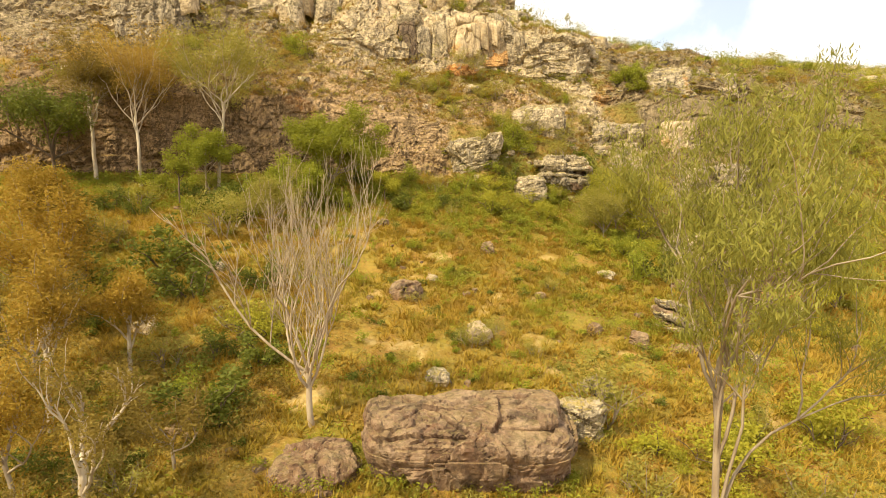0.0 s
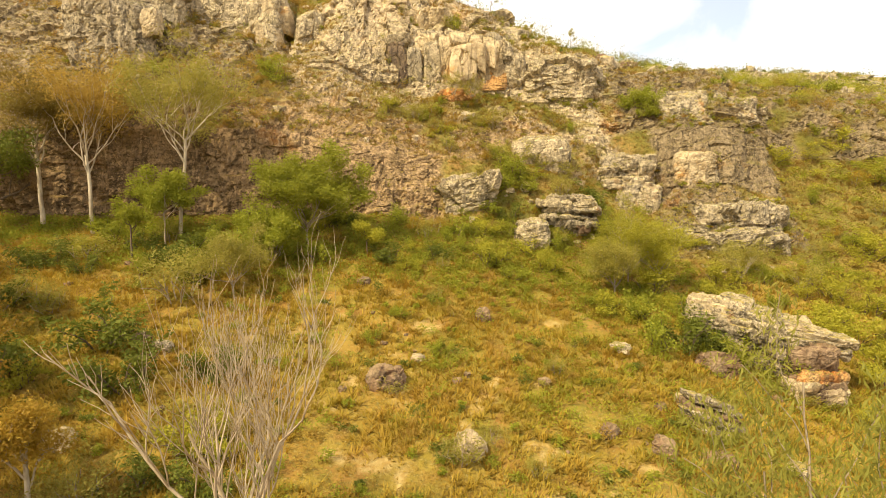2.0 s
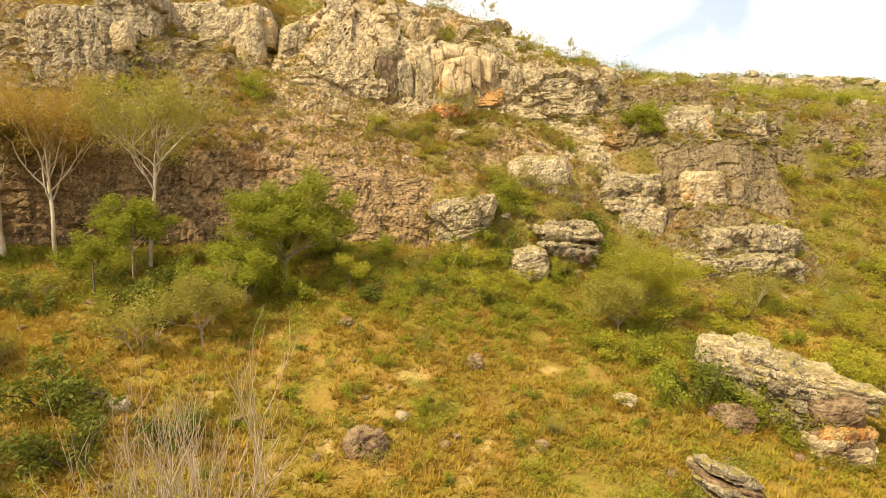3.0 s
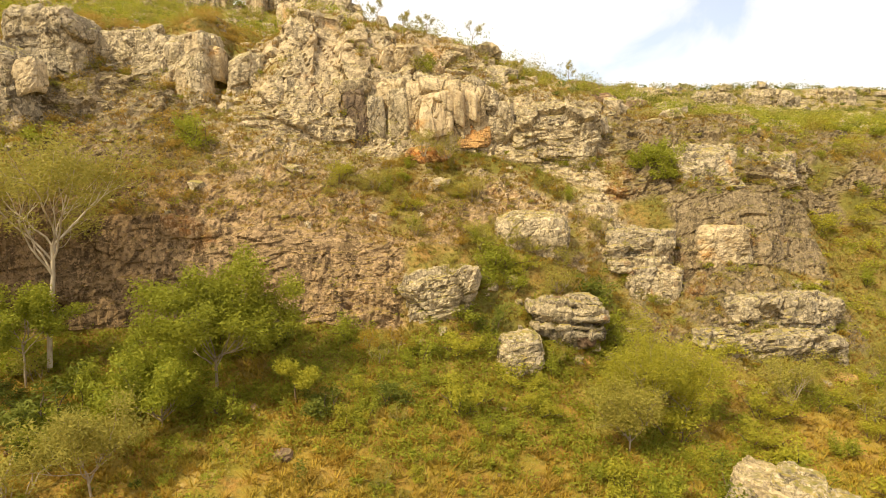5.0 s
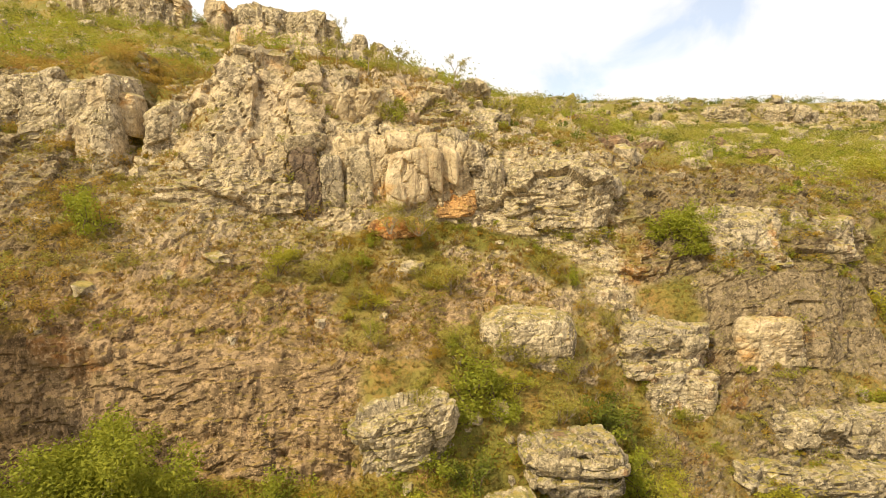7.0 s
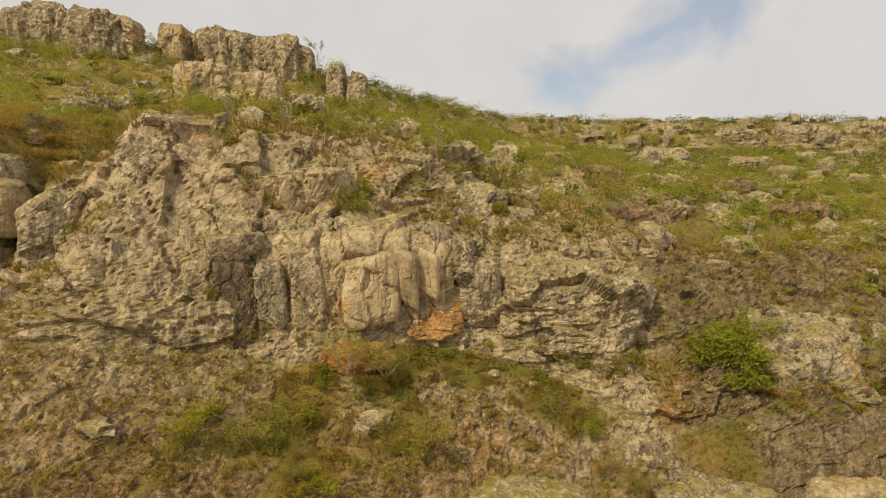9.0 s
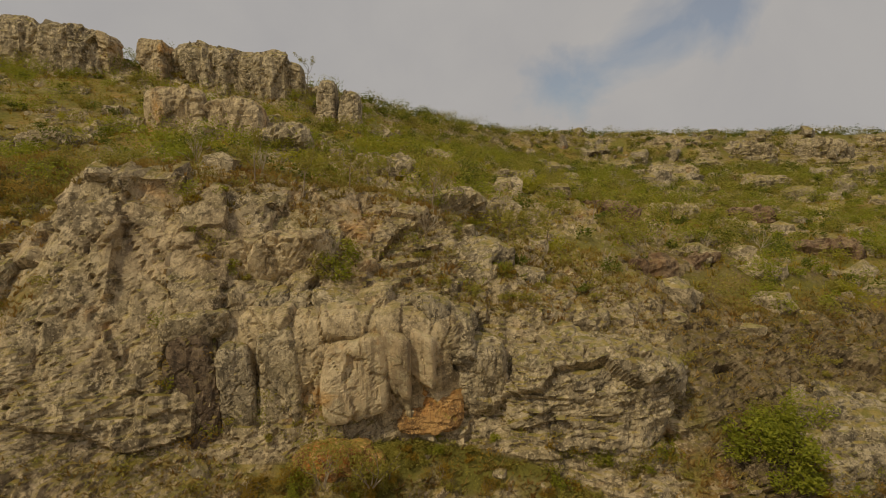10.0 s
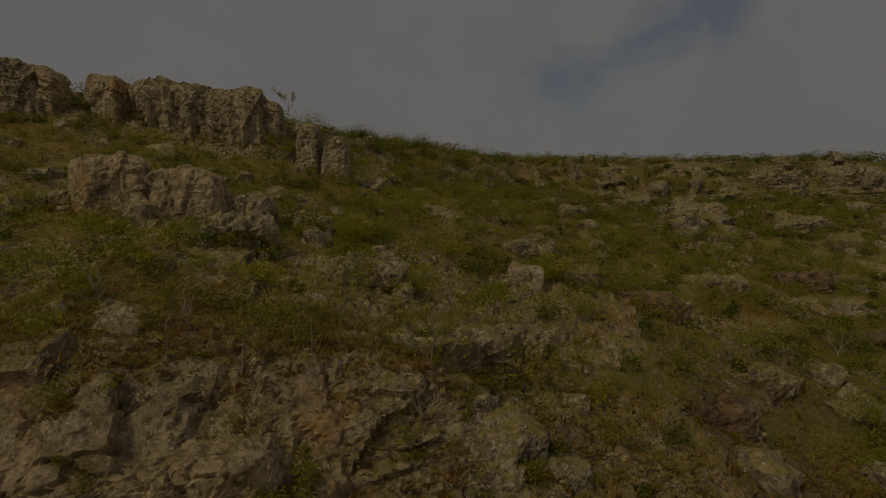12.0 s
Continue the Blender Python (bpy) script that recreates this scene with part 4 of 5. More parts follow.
stone(-13.5, 30.6, 1.0, 0.7, 59, ROCK_BROWN, STONES)
stone(14.7, 26.2, 0.8, 0.6, 60, ROCK, STONES)
stone(-0.2, 21.9, 0.9, 0.7, 61, ROCK, STONES)
stone(11.7, 29.8, 1.0, 0.8, 62, ROCK, STONES)
stone(14.8, 33.0, 2.0, 1.5, 63, ROCK_BROWN, "dark shaded rock beneath a long pale slab")
stone(6.4, 22.4, 1.4, 0.9, 64, ROCK, STONES)
stone(1.6, 25.4, 1.2, 1.0, 65, ROCK_PALE, "pale stone half hidden by a bush")
stone(-11.0, 16.5, 0.9, 0.7, 66, ROCK_PALE, STONES)
stone(-3.9, 36.5, 0.7, 0.5, 67, ROCK_BROWN, STONES)
stone(5.2, 30.0, 0.6, 0.45, 68, ROCK_BROWN, STONES)
# ---- crags along the ridge ----
CRAG = "grey jointed crag standing on the ridge"
rock("ridge_crag", -32.0, 88.6, 28.0, 7.0, 5.0, 7.2, 71, ROCK, 0.5, 0.2, 0, 0.30, 1.2, CRAG, "crag", column=0.42)
mass = rock("ridge_crag", -26.6, 87.6, 28.0, 5.6, 5.0, 6.6, 72, ROCK, 0.5, 0.2, 5, 0.30, 1.2, CRAG, "crag", cut=-0.1, column=0.42)
blocks(mass, 5.6, 5.0, 6.2, 2, 4, 1060, (ROCK, ROCK_PALE), 0.2, name="column")
rock("ridge_crag", -20.3, 88.4, 28.6, 2.6, 3.0, 5.0, 73, ROCK_PALE, 0.45, 0.1, 0, 0.22, 1.0, "pale square pinnacle on the ridge", "crag", smooth=0.45, column=0.42)
mass = rock("ridge_crag", -16.3, 90.4, 28.3, 5.8, 5.0, 4.8, 74, ROCK, 0.45, 0.2, 0, 0.26, 1.1, CRAG, "crag", column=0.42)
blocks(mass, 5.8, 5.0, 4.8, 2, 4, 1000, (ROCK, ROCK_PALE), 0.2, name="column")
mass = rock("ridge_crag", -11.0, 90.3, 26.9, 6.2, 5.0, 5.6, 75, ROCK, 0.45, 0.2, 0, 0.26, 1.1, CRAG, "crag", cut=-0.05, column=0.42)
blocks(mass, 6.2, 5.0, 5.4, 2, 4, 1030, (ROCK, ROCK_PALE), 0.2, name="column")
rock("ridge_crag", -4.6, 87.6, 25.2, 1.7, 2.0, 4.4, 76, ROCK, 0.6, 0, 0, 0.2, 0.9, "slim grey pinnacle on the skyline", "crag", column=0.42)
rock("ridge_crag", -2.6, 87.0, 25.0, 2.0, 2.0, 3.6, 77, ROCK, 0.65, 0, 0, 0.2, 0.9, "slim grey pinnacle on the skyline", "crag", column=0.42)
LOW_CRAG = "pale jointed crag below the ridge"
rock("ridge_crag", -14.9, 73.4, 23.0, 2.4, 2.4, 1.7, 78, ROCK, 0.5, 0.2, 0, 0.2, 1.0, LOW_CRAG, "crag", bedding=0.2, column=0.42)
mass = rock("ridge_crag", -11.4, 72.7, 22.9, 3.8, 3.0, 3.7, 79, ROCK_PALE, 0.45, 0.2, 5, 0.2, 1.0, LOW_CRAG, "crag", smooth=0.45, column=0.42)
blocks(mass, 3.2, 3.0, 3.4, 1, 4, 1101, (ROCK, ROCK_PALE), 0.2, name="column")
mass = rock("ridge_crag", -7.9, 73.0, 22.4, 3.8, 3.0, 3.4, 80, ROCK_PALE, 0.45, 0.2, -4, 0.2, 1.0, LOW_CRAG, "crag", smooth=0.45, column=0.42)
blocks(mass, 3.4, 3.0, 3.1, 1, 4, 1111, (ROCK, ROCK_PALE), 0.2, name="column")
mass = rock("ridge_crag", -4.9, 73.8, 21.9, 2.4, 2.6, 2.6, 81, ROCK, 0.5, 0.2, 0, 0.2, 1.0, LOW_CRAG, "crag", bedding=0.2, column=0.42)
blocks(mass, 2.4, 2.6, 2.6, 1, 3, 1121, (ROCK, ROCK_PALE), 0.2, name="column")
rock("ridge_crag", -2.0, 75.6, 21.6, 2.2, 2.4, 1.7, 82, ROCK, 0.5, 0.2, 8, 0.2, 1.0, LOW_CRAG, "crag", bedding=0.2, column=0.42)
rock("ridge_crag", 0.9, 76.0, 21.4, 1.8, 2.0, 1.4, 83, ROCK, 0.5, 0.2, 0, 0.2, 1.0, LOW_CRAG, "crag", bedding=0.2, column=0.42)


def ledge(x, y, w, h, seed, skin=None):
    z = height(x, y)[0]
    rock("rock_ledge", x, y + 0.3 * w, z - 0.35 * h, w, 0.6 * w, 1.3 * h, seed, skin or ROCK, 0.5, 0.3, (seed * 37) % 40 - 20, 0.26, 1.0,
         "low layered grey ledge among scrub", "rock ledge")


ledge(16.2, 63.4, 2.6, 1.0, 91, ROCK_BROWN)
ledge(16.5, 71.5, 4.0, 1.1, 92, ROCK_BROWN)
ledge(33.2, 73.8, 4.2, 1.2, 93, ROCK_BROWN)
ledge(20.0, 66.0, 2.0, 0.9, 94, ROCK_BROWN)
ledge(5.5, 60.6, 3.6, 1.0, 95)
ledge(8.0, 64.0, 3.0, 1.0, 96)
ledge(2.0, 66.0, 4.0, 1.2, 97)
ledge(-4.0, 68.0, 3.4, 1.2, 98)
ledge(24.0, 80.0, 5.0, 1.2, 99)
ledge(11.0, 78.0, 3.6, 1.1, 100)
ledge(55.0, 125.0, 9.0, 3.0, 101)
ledge(66.0, 126.0, 11.0, 3.2, 102)
ledge(80.0, 129.0, 12.0, 3.0, 103)
ledge(36.0, 108.0, 6.0, 2.0, 104)
ledge(33.0, 84.0, 4.0, 1.4, 105, ROCK_BROWN)
ledge(-16.0, 66.0, 4.0, 1.4, 106)
ledge(46.0, 104.0, 6.0, 1.8, 107)


# ---- plants ----
def leaves(rng, centres, spread, count, size, slim=0.5, hang=0.0, tri=False):
    """Leaf quads scattered round centres; hang turns them downwards."""
    c = np.repeat(np.asarray(centres, float), count, axis=0)
    n = len(c)
    off = rng.normal(size=(n, 3))
    off *= (rng.random(n) ** 0.45 / (np.linalg.norm(off, axis=1) + 1e-9))[:, None]
    c = c + off * np.asarray(spread)
    a = rng.normal(size=(n, 3)) * (1, 1, 0.7)
    a[:, 2] -= hang * 2.2
    a /= np.linalg.norm(a, axis=1)[:, None]
    b = np.cross(a, rng.normal(size=(n, 3)))
    b /= np.linalg.norm(b, axis=1)[:, None] + 1e-9
    s = size * (0.6 + 0.8 * rng.random(n))[:, None]
    if tri:
        v = np.stack([c - a * s, c + b * s * slim * 1.6, c + a * s], 1).reshape(-1, 3)
        return v, np.arange(3 * n).reshape(-1, 3)
    v = np.stack([c - a * s, c + b * s * slim, c + a * s, c - b * s * slim], 1).reshape(-1, 3)
    return v, np.arange(4 * n).reshape(-1, 4)


def tube(path, radii, sides):
    path, radii = np.asarray(path, float), np.asarray(radii, float)
    d = np.gradient(path, axis=0)
    d /= np.linalg.norm(d, axis=1)[:, None] + 1e-9
    side = np.cross(d, (0.31, 0.93, 0.17))
    side /= np.linalg.norm(side, axis=1)[:, None] + 1e-9
    other = np.cross(d, side)
    a = np.linspace(0, 2 * np.pi, sides, endpoint=False)
    ring = side[:, None] * np.cos(a)[None, :, None] + other[:, None] * np.sin(a)[None, :, None]
    return (path[:, None] + ring * radii[:, None, None]).reshape(-1, 3), grid_faces(len(path), sides, True)


class Wood:
    """Limbs gathered into one mesh."""

    def __init__(self):
        self.v, self.f, self.n = [], [], 0

    def add(self, v, f):
        self.v.append(v), self.f.append(f + self.n)
        self.n += len(v)

    def mesh(self, name, skin):
        return mesh_of(name, np.concatenate(self.v), np.concatenate(self.f), skin, True)


def limb(wood, rng, start, way, length, r0, r1, wander, lift, steps=6, sides=5):
    path, d, step = [np.asarray(start, float)], np.asarray(way, float), length / steps
    for _ in range(steps):
        d = d + rng.normal(size=3) * wander + np.array((0, 0, lift))
        d /= np.linalg.norm(d)
        path.append(path[-1] + d * step)
    wood.add(*tube(path, np.linspace(r0, r1, steps + 1), sides))
    return np.array(path), d


def grow(wood, tips, rng, start, way, length, r, level, kids, spread, shrink=0.66, wander=0.16, lift=0.08, first=0.35, sides=0, steps=6):
    path, d = limb(wood, rng, start, way, length, r, r * 0.55, wander, lift, steps, sides or (6 if r > 0.05 else 4 if r > 0.015 else 3))
    if level == 0:
        tips.extend(path[steps // 2:])
        return
    for k in range(kids):
        u = first + (1 - first) * (k + rng.random()) / kids
        at = path[min(steps, int(round(u * steps)))]
        ax = rng.normal(size=3)
        turn = d * math.cos(spread) + math.sin(spread) * (ax - d * (ax @ d)) / (np.linalg.norm(ax - d * (ax @ d)) + 1e-9)
        grow(wood, tips, rng, at, turn, length * shrink * (0.75 + 0.5 * rng.random()), r * 0.52, level - 1, kids, spread * (0.8 + 0.4 * rng.random()), shrink, wander, lift, 0.3, sides, steps)


def thing(name, x, y, z, label, category, group=""):
    ob = new(name)
    ob.location = (x, y, z)
    return tagged(ob, label, category, group)


def tree(x, y, z, tall, seed, bark, leaf, label, fork=0.4, stems=3, spread=0.5, levels=3, kids=3, radius=0.14, clump=0.5, per=14, size=0.09,
         slim=0.4, hang=0.3, keep=1.0, lean=(0, 0), crown_label="", start=0.3, wander=0.16, lift=0.08, thin=0.5, sway=0.05):
    """Trunk up to the fork, limbs that branch from there, and leaves round their ends."""
    rng = np.random.default_rng(seed)
    ob = thing("tree", x, y, z, label, "tree")
    trunk = Wood()
    path, d = limb(trunk, rng, (0, 0, -0.5), (lean[0], lean[1], 1), tall * fork + 0.5, radius, radius * 0.72, sway, 0.12, 8, 8)
    part("trunk", trunk.mesh("trunk", bark), ob)
    tips = []
    for k in range(stems):
        limbs = Wood()
        ang = 2 * math.pi * (k + rng.random() * 0.6) / stems + seed
        lean_k = spread * (0.7 + 0.6 * rng.random())
        way = (math.cos(ang) * math.sin(lean_k), math.sin(ang) * math.sin(lean_k), math.cos(lean_k))
        at = path[-1 - (k % 3)] if stems > 2 else path[-1]
        grow(limbs, tips, rng, at, way, tall * (1 - fork) * 0.52, radius * thin, levels - 1, kids, 0.5, 0.66, wander, lift, start)
        part("limb", limbs.mesh("limb", bark), ob)
    if leaf:
        tips = np.array(tips)
        tips = tips[rng.random(len(tips)) < keep]
        v, f = leaves(rng, tips, (clump, clump, clump * 0.7), per, size, slim, hang, True)
        part("crown", mesh_of("crown", v, f, leaf), ob, crown_label)
    return ob


# gum tree close to the flight path
tree(4.55, 8.9, -11.6, 13.5, 5, BARK_GREY, LEAF_GUM, "slender multi-stemmed gum tree with a drooping yellow-olive crown", 0.61, 10, 0.20, 3, 4, 0.075, 0.32, 60, 0.058, 0.2, 0.8, 0.9, (0.0, 0), start=0.70, lift=0.07, thin=0.45, sway=0.012)
# bare tree in the meadow
bare_tree = tree(-4.6, 19.4, -8.4, 9.4, 8, BARK_DEAD, None, "leafless pale grey tree with a fan of thin upright branches", 0.22, 7, 0.60, 4, 4, 0.13, start=0.15, wander=0.14, lift=0.20, thin=0.42)
low_limb = Wood()
grow(low_limb, [], np.random.default_rng(18), (0, 0, 1.9), (-0.85, -0.15, 0.62), 5.4, 0.055, 2, 6, 0.55, 0.42, 0.07, 0.03, 0.3)
part("limb", low_limb.mesh("limb", BARK_DEAD), bare_tree)
# trees on the near left slope
NEAR = "grey-barked tree with a thin olive and brown crown"
WARM = "pale-limbed tree with a russet-yellow crown"
tree(-9.5, 13.9, -10.2, 6.4, 21, BARK_PALE, LEAF_NEAR, NEAR, 0.50, 4, 0.6, 3, 3, 0.13, 0.5, 34, 0.06, 0.4, 0.2, 0.6)
tree(-13.6, 19.0, -8.4, 6.2, 22, BARK_PALE, LEAF_RUSSET, WARM, 0.45, 5, 0.6, 3, 3, 0.12, 0.62, 80, 0.06, 0.45, 0.2, 0.7)
tree(-12.2, 21.5, -7.8, 5.0, 23, BARK_PALE, LEAF_RUSSET, WARM, 0.45, 5, 0.6, 3, 3, 0.10, 0.6, 80, 0.06, 0.45, 0.2, 0.7)
tree(-10.4, 11.4, -11.2, 5.6, 24, BARK_GREY, LEAF_NEAR, NEAR, 0.5, 4, 0.6, 3, 3, 0.11, 0.5, 40, 0.06, 0.4, 0.2, 0.7)
tree(-17.5, 25.0, -6.6, 6.6, 25, BARK_GREY, LEAF_RUSSET, "russet-crowned tree on the dry slope", 0.3, 6, 0.7, 3, 3, 0.11, 0.65, 80, 0.07, 0.5, 0.1, 0.8)
tree(-15.5, 21.0, -7.8, 5.2, 26, BARK_GREY, LEAF_NEAR, NEAR, 0.3, 5, 0.7, 3, 3, 0.10, 0.6, 36, 0.06, 0.5, 0.1, 0.8)
tree(-21.0, 30.0, -4.4, 6.2, 27, BARK_GREY, LEAF_RUSSET, "russet-crowned tree on the dry slope", 0.3, 6, 0.7, 3, 3, 0.11, 0.7, 80, 0.07, 0.5, 0.1, 0.8)
tree(-8.6, 17.4, -9.0, 3.4, 28, BARK_GREY, LEAF_NEAR, NEAR, 0.3, 5, 0.8, 2, 3, 0.07, 0.5, 70, 0.06, 0.45, 0.1, 0.8)
tree(-12.6, 15.8, -9.4, 5.0, 29, BARK_GREY, LEAF_RUSSET, WARM, 0.35, 6, 0.7, 3, 3, 0.09, 0.6, 70, 0.06, 0.45, 0.1, 0.7)
# trees at the foot of the cliff
tree(-21.8, 41.2, 0.7, 11.4, 31, BARK_PALE, LEAF_BROWN, "tall white-trunked tree with a sparse brown-green crown by the cliff", 0.40, 8, 0.62, 3, 3, 0.13, 0.95, 64, 0.085, 0.4, 0.2, 0.85, thin=0.42, lift=0.10)
tree(-16.1, 41.0, 0.7, 12.2, 32, BARK_PALE, LEAF_OLIVE, "tall white-trunked tree with a sparse olive crown by the cliff", 0.44, 8, 0.62, 3, 3, 0.12, 0.9, 64, 0.085, 0.4, 0.2, 0.85, thin=0.42, lift=0.10)
tree(-25.5, 42.0, 1.2, 10.0, 43, BARK_PALE, LEAF_NEAR, "tall white-trunked tree with a sparse brown crown by the cliff", 0.45, 6, 0.5, 3, 3, 0.15, 0.9, 80, 0.085, 0.4, 0.2, 0.7, thin=0.4)
tree(-7.9, 40.3, -0.6, 7.0, 33, BARK_GREY, LEAF_GREEN, "leafy bright green tree with a slim grey trunk", 0.22, 11, 0.95, 3, 3, 0.08, 0.66, 110, 0.075, 0.5, 0.1, 1.0, thin=0.4, lift=0.06)
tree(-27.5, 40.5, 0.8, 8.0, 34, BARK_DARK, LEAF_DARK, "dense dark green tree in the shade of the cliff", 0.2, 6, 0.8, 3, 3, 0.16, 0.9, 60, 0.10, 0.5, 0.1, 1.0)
tree(-17.4, 37.6, -0.4, 3.4, 35, BARK_DARK, LEAF_GREEN, "small spreading green tree on the upper meadow", 0.4, 4, 0.9, 2, 3, 0.06, 0.5, 70, 0.07, 0.5, 0.1, 1.0)
tree(-10.6, 38.6, -0.8, 3.0, 40, BARK_DARK, LEAF_GREEN, "small spreading green tree on the upper meadow", 0.4, 4, 0.9, 2, 3, 0.05, 0.5, 70, 0.07, 0.5, 0.1, 1.0)
tree(-16.7, 40.2, 0.0, 4.6, 45, BARK_GREY, LEAF_GREEN, "flat-crowned green tree in front of a white trunk", 0.35, 7, 0.95, 3, 3, 0.06, 0.5, 60, 0.07, 0.5, 0.0, 1.0)
tree(-9.4, 38.0, -1.4, 3.5, 46, BARK_GREY, LEAF_GREEN, "low spreading green tree below a larger tree", 0.10, 8, 0.95, 3, 3, 0.06, 0.5, 60, 0.07, 0.5, 0.0, 1.0)
tree(-10.4, 34.7, -2.9, 4.2, 47, BARK_GREY, LEAF_OLIVE, "feathery yellow-olive tree on the upper meadow", 0.25, 7, 0.85, 3, 3, 0.06, 0.6, 50, 0.06, 0.4, 0.1, 1.0)
tree(-4.0, 39.4, -0.8, 2.4, 41, BARK_DARK, LEAF_YELLOW, "small spreading yellow-green tree on the upper meadow", 0.4, 4, 0.9, 2, 3, 0.05, 0.45, 60, 0.065, 0.5, 0.1, 1.0)
tree(12.6, 41.2, -2.8, 5.2, 36, BARK_GREY, LEAF_YELLOW, "thin-stemmed yellow-green thicket tree below the rocks", 0.12, 9, 0.75, 3, 3, 0.05, 0.60, 52, 0.06, 0.4, 0.1, 0.9)
tree(14.8, 42.0, -3.0, 4.6, 37, BARK_GREY, LEAF_YELLOW, "thin-stemmed yellow-green thicket tree below the rocks", 0.12, 8, 0.70, 3, 3, 0.05, 0.60, 48, 0.06, 0.4, 0.1, 0.9)
tree(11.2, 39.6, -3.2, 3.4, 42, BARK_GREY, LEAF_OLIVE, "thin-stemmed olive thicket tree below the rocks", 0.12, 8, 0.75, 3, 3, 0.05, 0.55, 44, 0.06, 0.4, 0.1, 0.9)
tree(21.5, 44.2, -3.6, 3.6, 44, BARK_GREY, LEAF_OLIVE, "thin-stemmed olive thicket tree below the rocks", 0.12, 7, 0.65, 3, 3, 0.05, 0.5, 24, 0.06, 0.4, 0.1, 0.9)
tree(23.6, 33.6, -7.8, 3.6, 38, BARK_DARK, LEAF_YELLOW, "bright yellow-green tree beside a pale slab", 0.3, 5, 0.9, 2, 3, 0.07, 0.5, 80, 0.07, 0.5, 0.0, 1.0)
tree(30.6, 56.0, 5.0, 3.2, 39, BARK_DARK, None, "dark leafless crooked sapling on the scrubby slope", 0.3, 3, 0.7, 2, 2, 0.05)

for i, (x, y, tall) in enumerate(((4.7, 58.6, 1.9), (9.1, 66.0, 1.7), (-2.2, 59.0, 1.6), (20.8, 67.6, 1.9), (13.2, 61.6, 1.3), (-5.4, 60.4, 1.8), (26.5, 72.0, 2.0))):
    tree(x, y, height(x, y)[0], tall, 260 + i, BARK_PALE, None, "small leafless white-branched shrub on the upper slope", 0.12, 6, 0.55, 2, 4, 0.035, lift=0.12)

SKYLINE = "small wind-bent tree with a flat crown on the skyline"


def skyline_tree(x, y, tall, seed):
    z = height(x, y)[0]
    tree(x, y, z, 1.35 * tall, seed, BARK_GREY, LEAF_OLIVE, SKYLINE, 0.45, 3, 0.9, 2, 3, 0.035, 0.20, 18, 0.055, 0.5, 0.0, 0.9, (0.1, 0))


for i, (x, y, tall) in enumerate(((-2.0, 57.4, 1.7), (-0.3, 58, 1.8), (4.9, 60, 2.0), (14.2, 68, 2.0), (18.2, 75, 1.5), (21.8, 75, 2.0), (8.5, 62, 1.6), (11.0, 65, 1.4), (-7.6, 92.5, 3.4), (1.5, 59, 1.5))):
    skyline_tree(x, y, tall, 200 + i)


# ---- shrubs ----
def shrub(seed, wide, tall, leaf, count, size, label, bark=BARK_DARK, slim=0.5, open_=0.0):
    """A bush of many leafy clumps on thin stems; the first of its kind."""
    rng = np.random.default_rng(seed)
    ob = thing("shrub", 0, 0, 0, label, "shrub", "shrubs on the hillside")
    stems, tips = Wood(), []
    for k in range(5):
        ang = k * 1.26 + rng.random()
        lean = 0.25 + 0.75 * rng.random()
        way = (math.cos(ang) * math.sin(lean), math.sin(ang) * math.sin(lean), math.cos(lean))
        grow(stems, tips, rng, (0.08 * math.cos(ang), 0.08 * math.sin(ang), -0.2), way, tall * 0.62, 0.03, 1, 3, 0.6, 0.6, 0.2, 0.05, sides=3, steps=3)
    part("stem", stems.mesh("stem", bark), ob)
    tips = np.array(tips)
    tips[:, :2] *= wide / 2 / (np.abs(tips[:, :2]).max() + 1e-6)
    tips[:, 2] = np.clip(tips[:, 2] * tall / tips[:, 2].max(), 0.08, None) * 0.92
    tips = tips[rng.permutation(len(tips))[: int(len(tips) * (0.85 - open_))]]
    per = max(3, int(count / len(tips)))
    v, f = leaves(rng, tips, (0.17 * wide, 0.17 * wide, 0.15 * tall), per, size, slim, 0.0, True)
    part("foliage", mesh_of("foliage", v, f, leaf), ob)
    return ob


KINDS = {
    "green": [shrub(301, 2.0, 1.5, LEAF_GREEN, 1700, 0.055, "leafy green shrub on the slope"), shrub(302, 1.6, 1.1, LEAF_GREEN, 1400, 0.055, "leafy green shrub on the slope")],
    "olive": [shrub(303, 2.2, 1.4, LEAF_OLIVE, 1500, 0.05, "olive scrubby bush on the slope", BARK_GREY, 0.4, 0.2), shrub(304, 1.6, 1.2, LEAF_OLIVE, 1300, 0.05, "olive scrubby bush on the slope", BARK_GREY, 0.4, 0.2)],
    "yellow": [shrub(305, 2.0, 1.3, LEAF_YELLOW, 1500, 0.055, "yellow-green bush on the slope"), shrub(306, 1.5, 1.0, LEAF_YELLOW, 1300, 0.05, "yellow-green bush on the slope")],
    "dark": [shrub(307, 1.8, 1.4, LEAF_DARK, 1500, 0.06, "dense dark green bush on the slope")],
    "russet": [shrub(308, 1.8, 1.1, LEAF_RUSSET, 1300, 0.05, "russet dry bush on the slope", BARK_GREY, 0.35, 0.25)],
}
FIRST = {id(k): True for kinds in KINDS.values() for k in kinds}
rng_s = np.random.default_rng(77)


